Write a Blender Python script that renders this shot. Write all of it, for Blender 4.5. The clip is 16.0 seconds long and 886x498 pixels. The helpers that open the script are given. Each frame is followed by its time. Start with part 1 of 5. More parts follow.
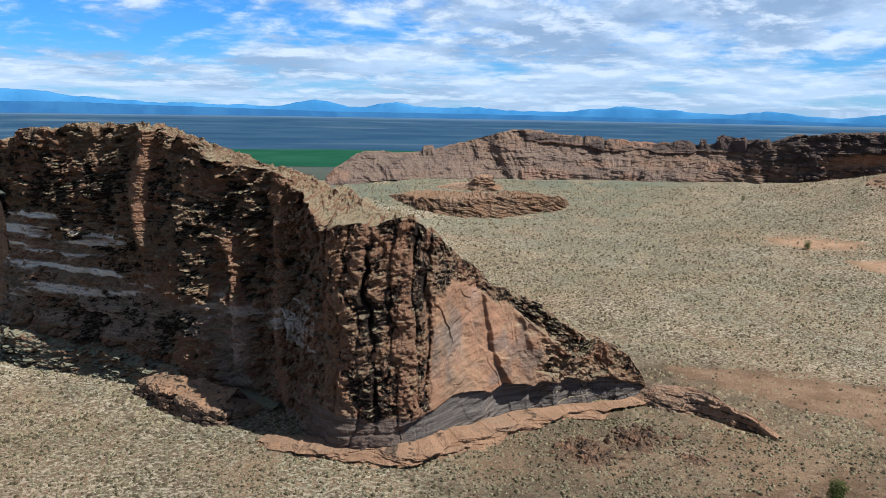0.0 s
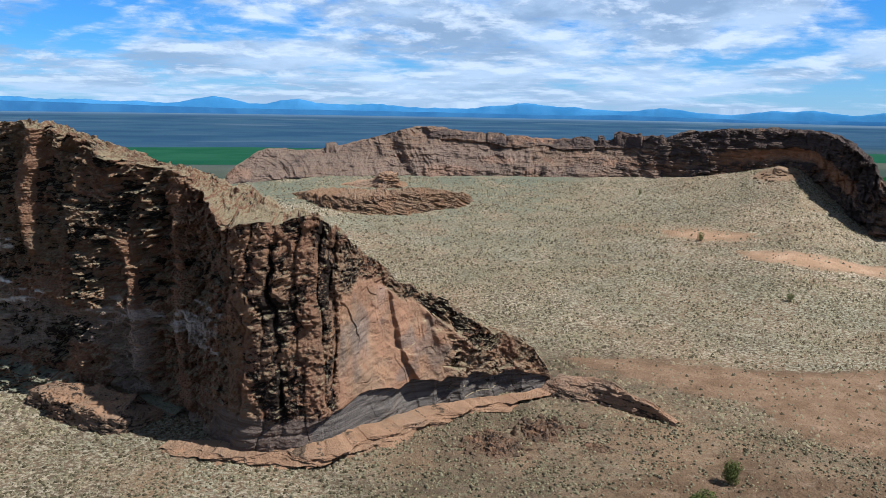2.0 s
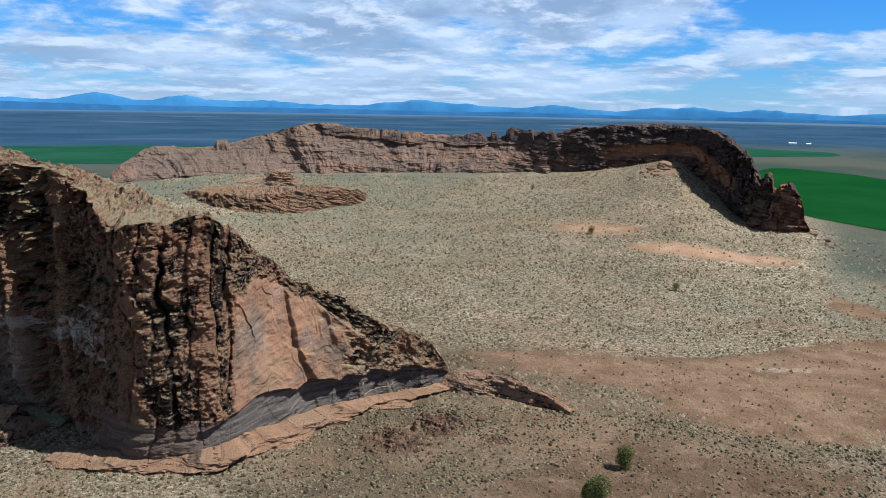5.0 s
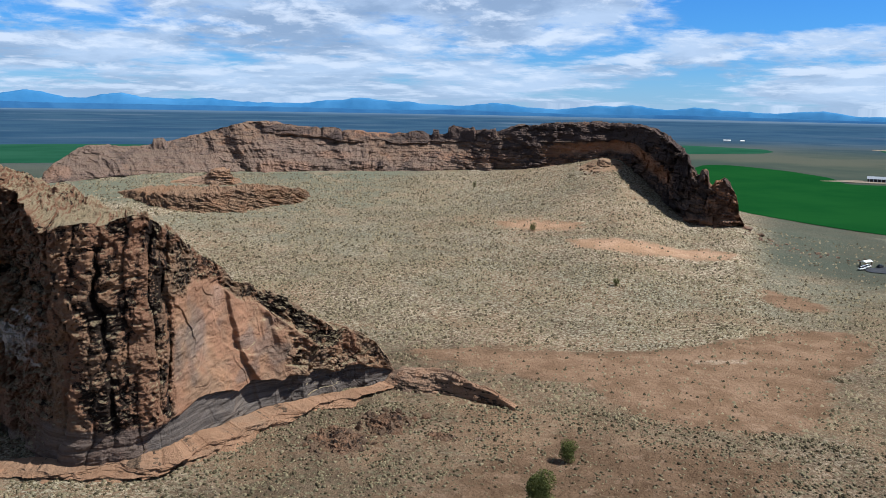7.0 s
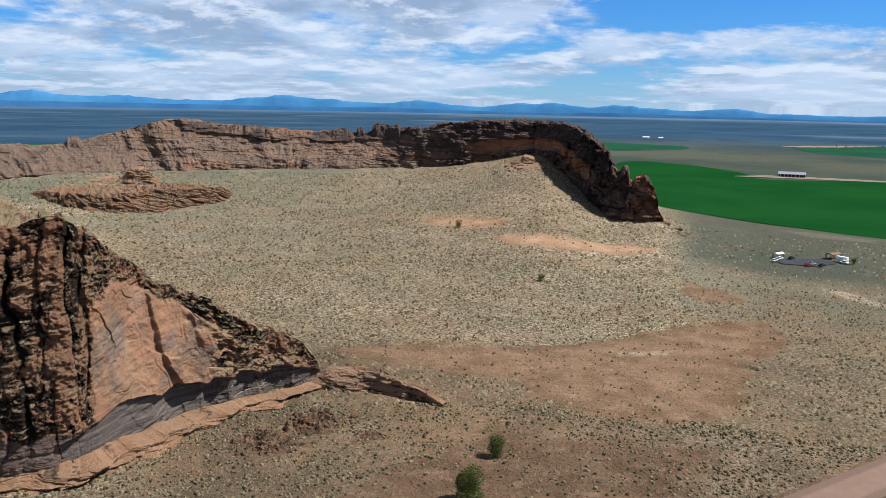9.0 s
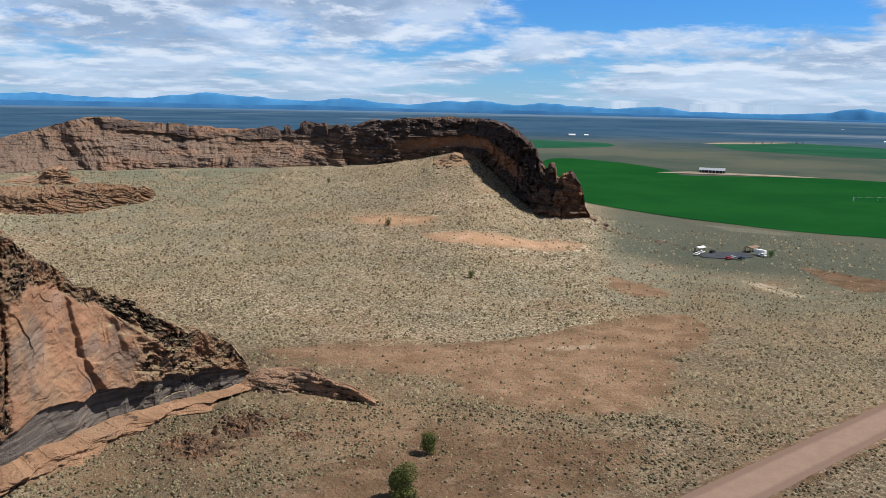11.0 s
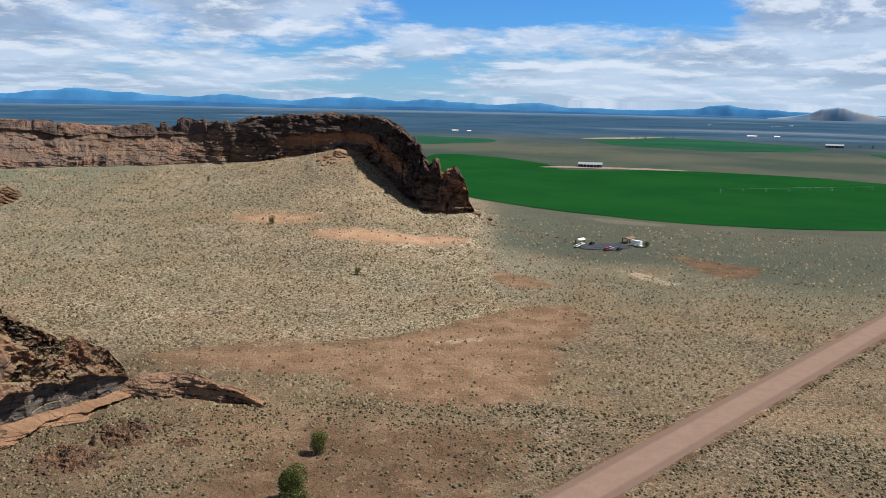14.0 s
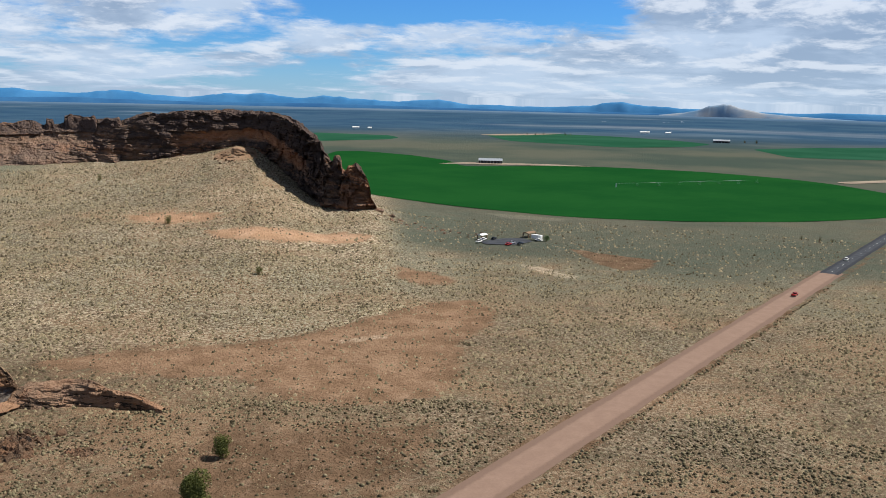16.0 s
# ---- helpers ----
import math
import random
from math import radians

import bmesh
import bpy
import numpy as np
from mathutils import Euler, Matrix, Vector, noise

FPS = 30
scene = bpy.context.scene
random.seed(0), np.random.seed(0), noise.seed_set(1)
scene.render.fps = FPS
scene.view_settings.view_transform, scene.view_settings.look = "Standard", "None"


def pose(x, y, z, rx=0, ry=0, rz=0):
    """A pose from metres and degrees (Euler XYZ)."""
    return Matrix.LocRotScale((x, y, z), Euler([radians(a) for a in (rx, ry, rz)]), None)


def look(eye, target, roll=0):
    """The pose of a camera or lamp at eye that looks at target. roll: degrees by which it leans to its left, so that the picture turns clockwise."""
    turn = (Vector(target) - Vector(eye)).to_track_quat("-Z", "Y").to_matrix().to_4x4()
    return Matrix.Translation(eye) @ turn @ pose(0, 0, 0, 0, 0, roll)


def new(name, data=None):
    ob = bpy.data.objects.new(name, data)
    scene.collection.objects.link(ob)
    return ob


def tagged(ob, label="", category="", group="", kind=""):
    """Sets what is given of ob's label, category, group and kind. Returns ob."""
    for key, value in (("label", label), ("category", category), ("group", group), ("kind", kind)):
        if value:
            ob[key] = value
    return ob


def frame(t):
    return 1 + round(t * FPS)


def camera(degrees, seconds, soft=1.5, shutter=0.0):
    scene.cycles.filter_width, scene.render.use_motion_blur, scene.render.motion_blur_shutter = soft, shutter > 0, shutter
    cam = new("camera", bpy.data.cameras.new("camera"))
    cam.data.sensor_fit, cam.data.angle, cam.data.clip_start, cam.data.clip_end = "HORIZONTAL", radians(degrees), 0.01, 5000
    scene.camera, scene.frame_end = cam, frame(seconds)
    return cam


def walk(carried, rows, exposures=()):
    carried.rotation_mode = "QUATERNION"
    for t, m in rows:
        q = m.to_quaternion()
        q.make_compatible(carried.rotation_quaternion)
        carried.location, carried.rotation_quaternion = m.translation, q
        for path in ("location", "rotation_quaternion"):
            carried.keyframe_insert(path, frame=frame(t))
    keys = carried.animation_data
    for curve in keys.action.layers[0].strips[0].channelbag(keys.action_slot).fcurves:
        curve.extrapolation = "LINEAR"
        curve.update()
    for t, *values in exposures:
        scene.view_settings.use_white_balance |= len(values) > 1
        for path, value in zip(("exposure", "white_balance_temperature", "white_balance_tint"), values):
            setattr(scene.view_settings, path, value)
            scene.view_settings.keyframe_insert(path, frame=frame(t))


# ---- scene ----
cam = camera(54.3, 16.0, soft=0.7)
EYE = 85.0  # the drone hovers over the plain and turns to its right
# seconds, then the three angles of the camera
ROWS = [
    (0.0, 80.57, -0.95, 0.31),
    (0.5, 80.54, -0.96, -1.25),
    (1.0, 80.53, -0.96, -2.19),
    (1.5, 80.50, -0.97, -3.82),
    (2.0, 80.47, -0.98, -6.04),
    (2.5, 80.44, -0.99, -7.60),
    (3.0, 80.42, -1.00, -9.02),
    (3.5, 80.40, -1.01, -10.13),
    (4.0, 80.39, -1.01, -11.18),
    (6.5, 80.32, -1.05, -15.66),
    (7.0, 80.30, -1.06, -16.81),
    (7.5, 80.28, -1.07, -18.20),
    (8.0, 80.27, -1.08, -19.46),
    (8.5, 80.25, -1.09, -20.66),
    (9.0, 80.23, -1.10, -21.76),
    (11.5, 80.16, -1.16, -27.55),
    (12.0, 80.14, -1.17, -28.64),
    (12.5, 80.13, -1.19, -30.02),
    (13.0, 80.11, -1.20, -31.32),
    (13.5, 80.10, -1.22, -32.73),
    (14.0, 80.08, -1.23, -34.10),
    (14.5, 80.06, -1.25, -35.50),
    (15.0, 80.04, -1.27, -37.22),
    (15.5, 80.03, -1.29, -38.93),
    (16.0, 80.01, -1.32, -40.60),
]
walk(cam, [(t, pose(0, 0, EYE, rx, ry, rz)) for t, rx, ry, rz in ROWS], [(0.0, 0.58, 5700, 7), (2.0, 0.54, 5600, 7), (4.0, 0.50, 5550, 7), (7.0, 0.46, 5750, 9), (9.0, 0.47, 6000, 10), (14.5, 0.44, 6250, 10), (16.0, 0.44, 6300, 10)])

# ---- light ----
SUN_AZ, SUN_EL = 113.5, 52.0  # degrees clockwise from +y, and above the horizon
sun = new("sun", bpy.data.lights.new("sun", "SUN"))
sun.data.energy, sun.data.angle, sun.data.color = 5.0, radians(0.6), (1.0, 0.93, 0.82)
sun_way = Vector((math.sin(radians(SUN_AZ)) * math.cos(radians(SUN_EL)), math.cos(radians(SUN_AZ)) * math.cos(radians(SUN_EL)), math.sin(radians(SUN_EL))))
sun.matrix_world = look(sun_way * 800, (0, 0, 0))


class Nodes:
    """Short hand for node trees."""

    def __init__(self, tree):
        self.tree = tree
        tree.nodes.clear()

    def add(self, kind, inputs=None):
        n = self.tree.nodes.new(kind)
        self.feed(n, inputs or {})
        return n

    def feed(self, n, inputs):
        for k, v in inputs.items():
            if isinstance(v, bpy.types.NodeSocket):
                self.tree.links.new(v, n.inputs[k])
            else:
                n.inputs[k].default_value = v

    def math(self, op, a, b=0.0, c=0.0):
        n = self.tree.nodes.new("ShaderNodeMath")
        n.operation = op
        self.feed(n, {0: a, 1: b, 2: c})
        return n.outputs[0]

    def ramp(self, value, lo, hi, a=0.0, b=1.0):
        n = self.tree.nodes.new("ShaderNodeMapRange")
        n.interpolation_type = "SMOOTHSTEP"
        self.feed(n, {0: value, 1: lo, 2: hi, 3: a, 4: b})
        return n.outputs[0]

    def mix(self, fac, a, b, blend="MIX"):
        a = (*a, 1.0) if isinstance(a, tuple) and len(a) == 3 else a
        b = (*b, 1.0) if isinstance(b, tuple) and len(b) == 3 else b
        n = self.tree.nodes.new("ShaderNodeMix")
        n.data_type, n.blend_type = "RGBA", blend
        self.feed(n, {0: fac, 6: a, 7: b})
        return n.outputs[2]

    def noise(self, vector, scale, detail=4.0, rough=0.55, distort=0.0):
        return self.add("ShaderNodeTexNoise", {"Vector": vector, "Scale": scale, "Detail": detail, "Roughness": rough, "Distortion": distort}).outputs[0]

    def voronoi(self, vector, scale, feature="F1"):
        n = self.tree.nodes.new("ShaderNodeTexVoronoi")
        n.feature = feature
        self.feed(n, {"Vector": vector, "Scale": scale})
        return n.outputs[0]

    def stretch(self, vector, sx, sy, sz):
        n = self.tree.nodes.new("ShaderNodeVectorMath")
        n.operation = "MULTIPLY"
        self.feed(n, {0: vector, 1: (sx, sy, sz)})
        return n.outputs[0]

    def attribute(self, name):
        n = self.tree.nodes.new("ShaderNodeAttribute")
        n.attribute_name = name
        return n.outputs[2]


world = bpy.data.worlds.new("sky")
scene.world = world
world.use_nodes = True
w = Nodes(world.node_tree)
sky = w.add("ShaderNodeTexSky")
sky.sky_type, sky.sun_disc = "NISHITA", False
sky.sun_elevation, sky.sun_rotation = radians(SUN_EL), radians(SUN_AZ)
sky.air_density, sky.dust_density, sky.ozone_density, sky.altitude = 1.0, 0.6, 2.5, 1300.0
way = w.add("ShaderNodeTexCoord").outputs["Generated"]
parts = w.add("ShaderNodeSeparateXYZ", {0: way})
up = parts.outputs[2]
# broken stratocumulus: broad sheets and small heaps, flattened and finer towards the horizon
height = w.math("MULTIPLY", w.math("LOGARITHM", w.math("ADD", w.math("MAXIMUM", up, 0.0), 0.050), math.e), 0.46)
bank = w.add("ShaderNodeCombineXYZ", {0: parts.outputs[0], 1: parts.outputs[1], 2: height}).outputs[0]
bank_above = w.add("ShaderNodeVectorMath", {0: bank, 1: (0.0, 0.0, 0.040)}).outputs[0]
sheet = w.noise(bank, 3.4, 8.0, 0.58, 0.35)
puff = w.noise(bank, 11.0, 9.0, 0.62, 0.25)
puff_above = w.noise(bank_above, 11.0, 9.0, 0.62, 0.25)
wisp = w.noise(w.stretch(bank, 1.0, 1.0, 1.8), 19.0, 7.0, 0.62, 0.3)


def opening(bearing, narrow, wide, low, high):
    """A break in the sheet about a bearing, over a band of heights."""
    near_it = w.math("ADD", w.math("MULTIPLY", parts.outputs[0], math.sin(radians(bearing))), w.math("MULTIPLY", parts.outputs[1], math.cos(radians(bearing))))
    return w.math("MULTIPLY", w.ramp(near_it, math.cos(radians(wide)), math.cos(radians(narrow))), w.ramp(up, low, high))


breaks = w.math("SUBTRACT", w.math("ADD", w.math("MULTIPLY", opening(40.0, 6.0, 15.0, 0.068, 0.105), 0.24), w.math("MULTIPLY", opening(-24.0, 3.0, 11.0, 0.02, 0.07), 0.07)), w.math("MULTIPLY", opening(68.0, 6.0, 22.0, -0.2, -0.1), 0.09))
cover = w.math("ADD", w.math("ADD", w.math("MULTIPLY", sheet, 0.52), w.math("MULTIPLY", puff, 0.33)), w.math("MULTIPLY", wisp, 0.15))
cover = w.math("SUBTRACT", cover, breaks)
mask = w.math("MULTIPLY", w.ramp(cover, 0.410, 0.520), w.ramp(up, 0.28, 0.6, 0.93, 0.8))
lit = w.ramp(w.math("SUBTRACT", puff, puff_above), -0.03, 0.15)
thick = w.ramp(w.noise(bank, 5.0, 7.0, 0.6, 0.3), 0.40, 0.62)
cloud = w.mix(thick, (0.62, 0.73, 0.88), (0.36, 0.46, 0.61))
cloud = w.mix(w.math("MULTIPLY", lit, 0.8), cloud, (0.90, 0.94, 1.0))
haze = w.ramp(up, -0.02, 0.07, 0.45, 0.0)
blue = w.mix(1.0, sky.outputs[0], (0.034, 0.076, 0.128, 1.0), "MULTIPLY")
body = w.mix(mask, blue, cloud)
body = w.mix(haze, body, (0.56, 0.70, 0.86))
# the sky deepens away from the horizon
body = w.mix(w.ramp(up, 0.22, 0.60, 0.0, 0.80), body, w.mix(1.0, body, (0.30, 0.30, 0.30, 1.0), "MULTIPLY"))
w.add("ShaderNodeOutputWorld", {0: w.add("ShaderNodeBackground", {0: body, 1: 0.68}).outputs[0]})

# ---- noise and heights ----


def lattice(ix, iy, iz, seed):
    h = (ix.astype(np.int64) * 374761393 + iy.astype(np.int64) * 668265263 + iz.astype(np.int64) * 2147483647 + seed * 1274126177) & 0xFFFFFFFF
    h = ((h ^ (h >> 13)) * 1274126177) & 0xFFFFFFFF
    h = ((h ^ (h >> 16)) * 2246822519) & 0xFFFFFFFF
    return ((h ^ (h >> 15)) & 0xFFFF) / 32767.5 - 1.0


def vnoise(x, y, z=0.0, seed=0):
    """Smooth value noise in -1 to 1, on arrays."""
    x, y, z = np.broadcast_arrays(np.asarray(x, float), np.asarray(y, float), np.asarray(z, float))
    ix, iy, iz = np.floor(x), np.floor(y), np.floor(z)
    fx, fy, fz = x - ix, y - iy, z - iz
    fx, fy, fz = fx * fx * (3 - 2 * fx), fy * fy * (3 - 2 * fy), fz * fz * (3 - 2 * fz)
    total = np.zeros_like(x)
    for a in (0, 1):
        for b in (0, 1):
            for c in (0, 1):
                wgt = (fx if a else 1 - fx) * (fy if b else 1 - fy) * (fz if c else 1 - fz)
                total += wgt * lattice(ix + a, iy + b, iz + c, seed)
    return total


def fbm(x, y, z=0.0, octaves=4, seed=0, gain=0.5):
    total, amp, s = 0.0, 1.0, 1.0
    for k in range(octaves):
        total = total + amp * vnoise(np.asarray(x) * s, np.asarray(y) * s, np.asarray(z) * s, seed + 17 * k)
        amp, s = amp * gain, s * 2.03
    return total


def smooth(a, lo, hi):
    t = np.clip((np.asarray(a, float) - lo) / (hi - lo), 0, 1)
    return t * t * (3 - 2 * t)


# the crater floor: height at the foot of the far wall and its distance, by bearing
FOOT_AZ = [-40, -14, -8, -5, -1.5, 5, 8.5, 13, 19.6, 22, 26, 28.4, 30, 31.8, 33, 34.2, 36.1, 38, 42]
FOOT_R = [600, 640, 650, 670, 680, 695, 700, 705, 705, 700, 690, 680, 650, 610, 580, 570, 562, 565, 570]
FOOT_Z = [14, 16, 24, 27, 29, 27, 27.5, 28, 30, 32, 37, 38, 28, 16, 10.5, 11, 11.5, 5, 0]
ROAD_A, ROAD_B = (119.0, 127.0), (427.0, 198.0)  # two points on the middle of the road


def road_offset(x, y):
    ux, uy = ROAD_B[0] - ROAD_A[0], ROAD_B[1] - ROAD_A[1]
    n = math.hypot(ux, uy)
    return (np.asarray(x) - ROAD_A[0]) * uy / n - (np.asarray(y) - ROAD_A[1]) * ux / n


def ground_z(x, y):
    x, y = np.asarray(x, float), np.asarray(y, float)
    r, az = np.hypot(x, y), np.degrees(np.arctan2(x, y))
    rf, zf = np.interp(az, FOOT_AZ, FOOT_R), np.interp(az, FOOT_AZ, FOOT_Z) * smooth(az, -75, -40)
    t = np.clip((r - 300) / (rf - 300), 0, 1)
    z = zf * t ** 1.5 * (1 - smooth(r, rf + 20, rf + np.interp(az, [26, 33], [320, 90])))
    z = z + 10 * np.exp(-np.hypot(x - 305, y - 592) / 26)  # cone of rubble under the wall
    z = z + 18 * smooth(r, 2600, 4900)
    crater = smooth(az, 42, 34) * (1 - smooth(r, rf, rf + 200))
    rough = (0.25 + 0.75 * crater) * smooth(np.abs(road_offset(x, y)), 8, 22) * (1 - smooth(r, 700, 1000))
    return z + rough * (0.5 * fbm(x / 45, y / 45, 0, 3, 3) + 0.22 * fbm(x / 7, y / 7, 0, 3, 9))
# ---- end of heights ----

# ---- materials ----


def material(name, rough=0.9):
    m = bpy.data.materials.new(name)
    m.use_nodes = True
    n = Nodes(m.node_tree)
    shader = n.add("ShaderNodeBsdfPrincipled", {"Roughness": rough, "Specular IOR Level": 0.06})
    n.add("ShaderNodeOutputMaterial", {0: shader.outputs[0]})
    place = n.add("ShaderNodeNewGeometry")
    return m, n, shader, place


def bump(n, shader, height, distance, strength=1.0):
    b = n.add("ShaderNodeBump", {"Strength": strength, "Distance": distance, "Height": height})
    n.feed(shader, {"Normal": b.outputs[0]})


def plain(name, colour, rough=0.7, metal=0.0, scale=2.0, vary=0.12):
    """Paint, metal or plaster with faint stains."""
    m, n, shader, place = material(name, rough)
    spot = n.noise(place.outputs["Position"], scale, 4.0)
    dark = tuple(c * (1 - vary) for c in colour)
    n.feed(shader, {"Base Color": n.mix(n.ramp(spot, 0.35, 0.65), dark, colour), "Metallic": metal})
    return m


def ground_material():
    m, n, shader, place = material("sage_steppe", 0.95)
    pos = place.outputs["Position"]
    big = n.ramp(n.noise(pos, 0.012, 4.0, 0.6), 0.36, 0.64)
    mid = n.ramp(n.noise(pos, 0.09, 5.0, 0.62), 0.35, 0.65)
    tuft = n.ramp(n.noise(pos, 0.75, 3.0, 0.6), 0.42, 0.62)
    grain = n.noise(pos, 1.7, 4.0, 0.75)
    soil = n.mix(mid, (0.088, 0.063, 0.042), (0.146, 0.105, 0.071))
    grass = n.mix(big, (0.49, 0.415, 0.29), (0.62, 0.53, 0.388))
    sage = n.mix(mid, (0.115, 0.125, 0.075), (0.20, 0.205, 0.13))
    hue = n.ramp(n.noise(pos, 0.022, 5.0, 0.65, 0.8), 0.40, 0.62)
    soil = n.mix(n.math("MULTIPLY", hue, 0.55), soil, (0.24, 0.15, 0.09))
    grass = n.mix(n.math("MULTIPLY", n.ramp(n.noise(pos, 0.03, 4.0, 0.6), 0.45, 0.62), 0.5), grass, (0.25, 0.26, 0.165))
    grass = n.mix(n.ramp(n.noise(pos, 0.009, 4.0, 0.6, 0.5), 0.46, 0.60, 0.0, 0.6), grass, (0.40, 0.41, 0.31))
    grass = n.mix(n.ramp(n.noise(n.stretch(pos, 0.6, 1.6, 1.0), 0.014, 5.0, 0.6, 0.9), 0.52, 0.64, 0.0, 0.65), grass, (0.55, 0.45, 0.33))
    cover = n.mix(n.math("MULTIPLY", tuft, n.attribute("grass")), soil, grass)
    cover = n.mix(n.math("MULTIPLY", n.math("MULTIPLY", n.ramp(n.voronoi(pos, 0.85), 0.08, 0.34, 0.55, 0.0), n.ramp(n.attribute("grass"), 0.0, 0.5, 0.25, 1.0)), n.math("SUBTRACT", 1.0, n.ramp(n.attribute("dirt"), 0.1, 0.5))), cover, (0.42, 0.365, 0.27))
    speck = n.ramp(n.voronoi(pos, 0.42), 0.05, 0.42, 0.60, 0.0)
    cover = n.mix(n.math("MULTIPLY", speck, n.attribute("brush")), cover, sage)
    cover = n.mix(n.math("MULTIPLY", n.attribute("sage"), n.ramp(n.noise(pos, 0.05, 5.0, 0.65), 0.32, 0.58)), cover, (0.165, 0.170, 0.125))
    cover = n.mix(n.math("MULTIPLY", n.ramp(n.noise(pos, 0.016, 6.0, 0.66, 0.9), 0.52, 0.66, 0.0, 0.55), n.math("SUBTRACT", 1.0, n.attribute("sage"))), cover, (0.235, 0.150, 0.092))
    red = n.mix(mid, (0.102, 0.065, 0.040), (0.160, 0.103, 0.065))
    streak = n.noise(n.stretch(pos, 1.0, 1.0, 0.2), 0.16, 6.0, 0.65, 1.5)
    red = n.mix(n.ramp(streak, 0.52, 0.70, 0.0, 0.32), red, (0.34, 0.245, 0.175))
    edge = n.math("ADD", n.attribute("dirt"), n.math("MULTIPLY", n.math("SUBTRACT", n.noise(n.stretch(pos, 1.0, 2.2, 1.0), 0.06, 7.0, 0.72, 0.6), 0.5), 1.4))
    red = n.mix(n.attribute("clay"), red, n.mix(mid, (0.33, 0.205, 0.125), (0.44, 0.285, 0.185)))
    cover = n.mix(n.ramp(edge, 0.34, 0.64), cover, red)
    pale = n.math("ADD", n.attribute("pale"), n.math("MULTIPLY", n.math("SUBTRACT", n.noise(pos, 0.35, 5.0, 0.7), 0.5), 0.7))
    cover = n.mix(n.ramp(pale, 0.40, 0.75, 0.0, 0.8), cover, (0.52, 0.43, 0.32))
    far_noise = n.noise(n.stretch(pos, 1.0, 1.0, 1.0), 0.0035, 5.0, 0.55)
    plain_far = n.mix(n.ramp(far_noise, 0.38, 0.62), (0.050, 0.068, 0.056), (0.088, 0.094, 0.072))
    # aerial haze and cloud shade over the far plain, put into a dark blue
    hazed_far = n.mix(n.ramp(far_noise, 0.38, 0.58), (0.026, 0.062, 0.112), (0.038, 0.078, 0.126))
    hazed_far = n.mix(n.ramp(n.noise(pos, 0.0011, 4.0, 0.6), 0.56, 0.68, 0.0, 0.4), hazed_far, (0.13, 0.18, 0.225))
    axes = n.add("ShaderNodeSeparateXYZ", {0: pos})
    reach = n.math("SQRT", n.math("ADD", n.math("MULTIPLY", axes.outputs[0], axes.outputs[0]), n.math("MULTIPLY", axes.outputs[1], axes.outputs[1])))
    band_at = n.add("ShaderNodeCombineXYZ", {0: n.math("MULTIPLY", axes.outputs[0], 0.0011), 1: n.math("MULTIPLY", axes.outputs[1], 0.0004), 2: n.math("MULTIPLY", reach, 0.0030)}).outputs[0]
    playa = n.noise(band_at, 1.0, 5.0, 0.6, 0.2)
    hazed_far = n.mix(n.ramp(playa, 0.30, 0.48, 0.35, 0.0), hazed_far, (0.022, 0.048, 0.086))
    hazed_far = n.mix(n.ramp(playa, 0.54, 0.80, 0.0, 0.75), hazed_far, (0.19, 0.22, 0.25))
    hazed_far = n.mix(n.ramp(reach, 3900.0, 4600.0, 0.0, 0.45), hazed_far, (0.15, 0.22, 0.31))
    plain_far = n.mix(n.attribute("far_haze"), plain_far, hazed_far)
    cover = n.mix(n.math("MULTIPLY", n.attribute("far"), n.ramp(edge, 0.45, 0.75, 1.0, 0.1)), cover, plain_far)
    cover = n.mix(n.math("MULTIPLY", n.ramp(grain, 0.34, 0.58, 0.62, 0.0), n.math("SUBTRACT", 1.0, n.math("MAXIMUM", n.attribute("far"), n.ramp(n.attribute("dirt"), 0.15, 0.45)))), cover, (0.070, 0.058, 0.038))
    n.feed(shader, {"Base Color": cover, "Specular IOR Level": 0.0})
    bump(n, shader, n.math("ADD", n.math("MULTIPLY", tuft, 0.6), grain), 0.35, 1.0)
    return m


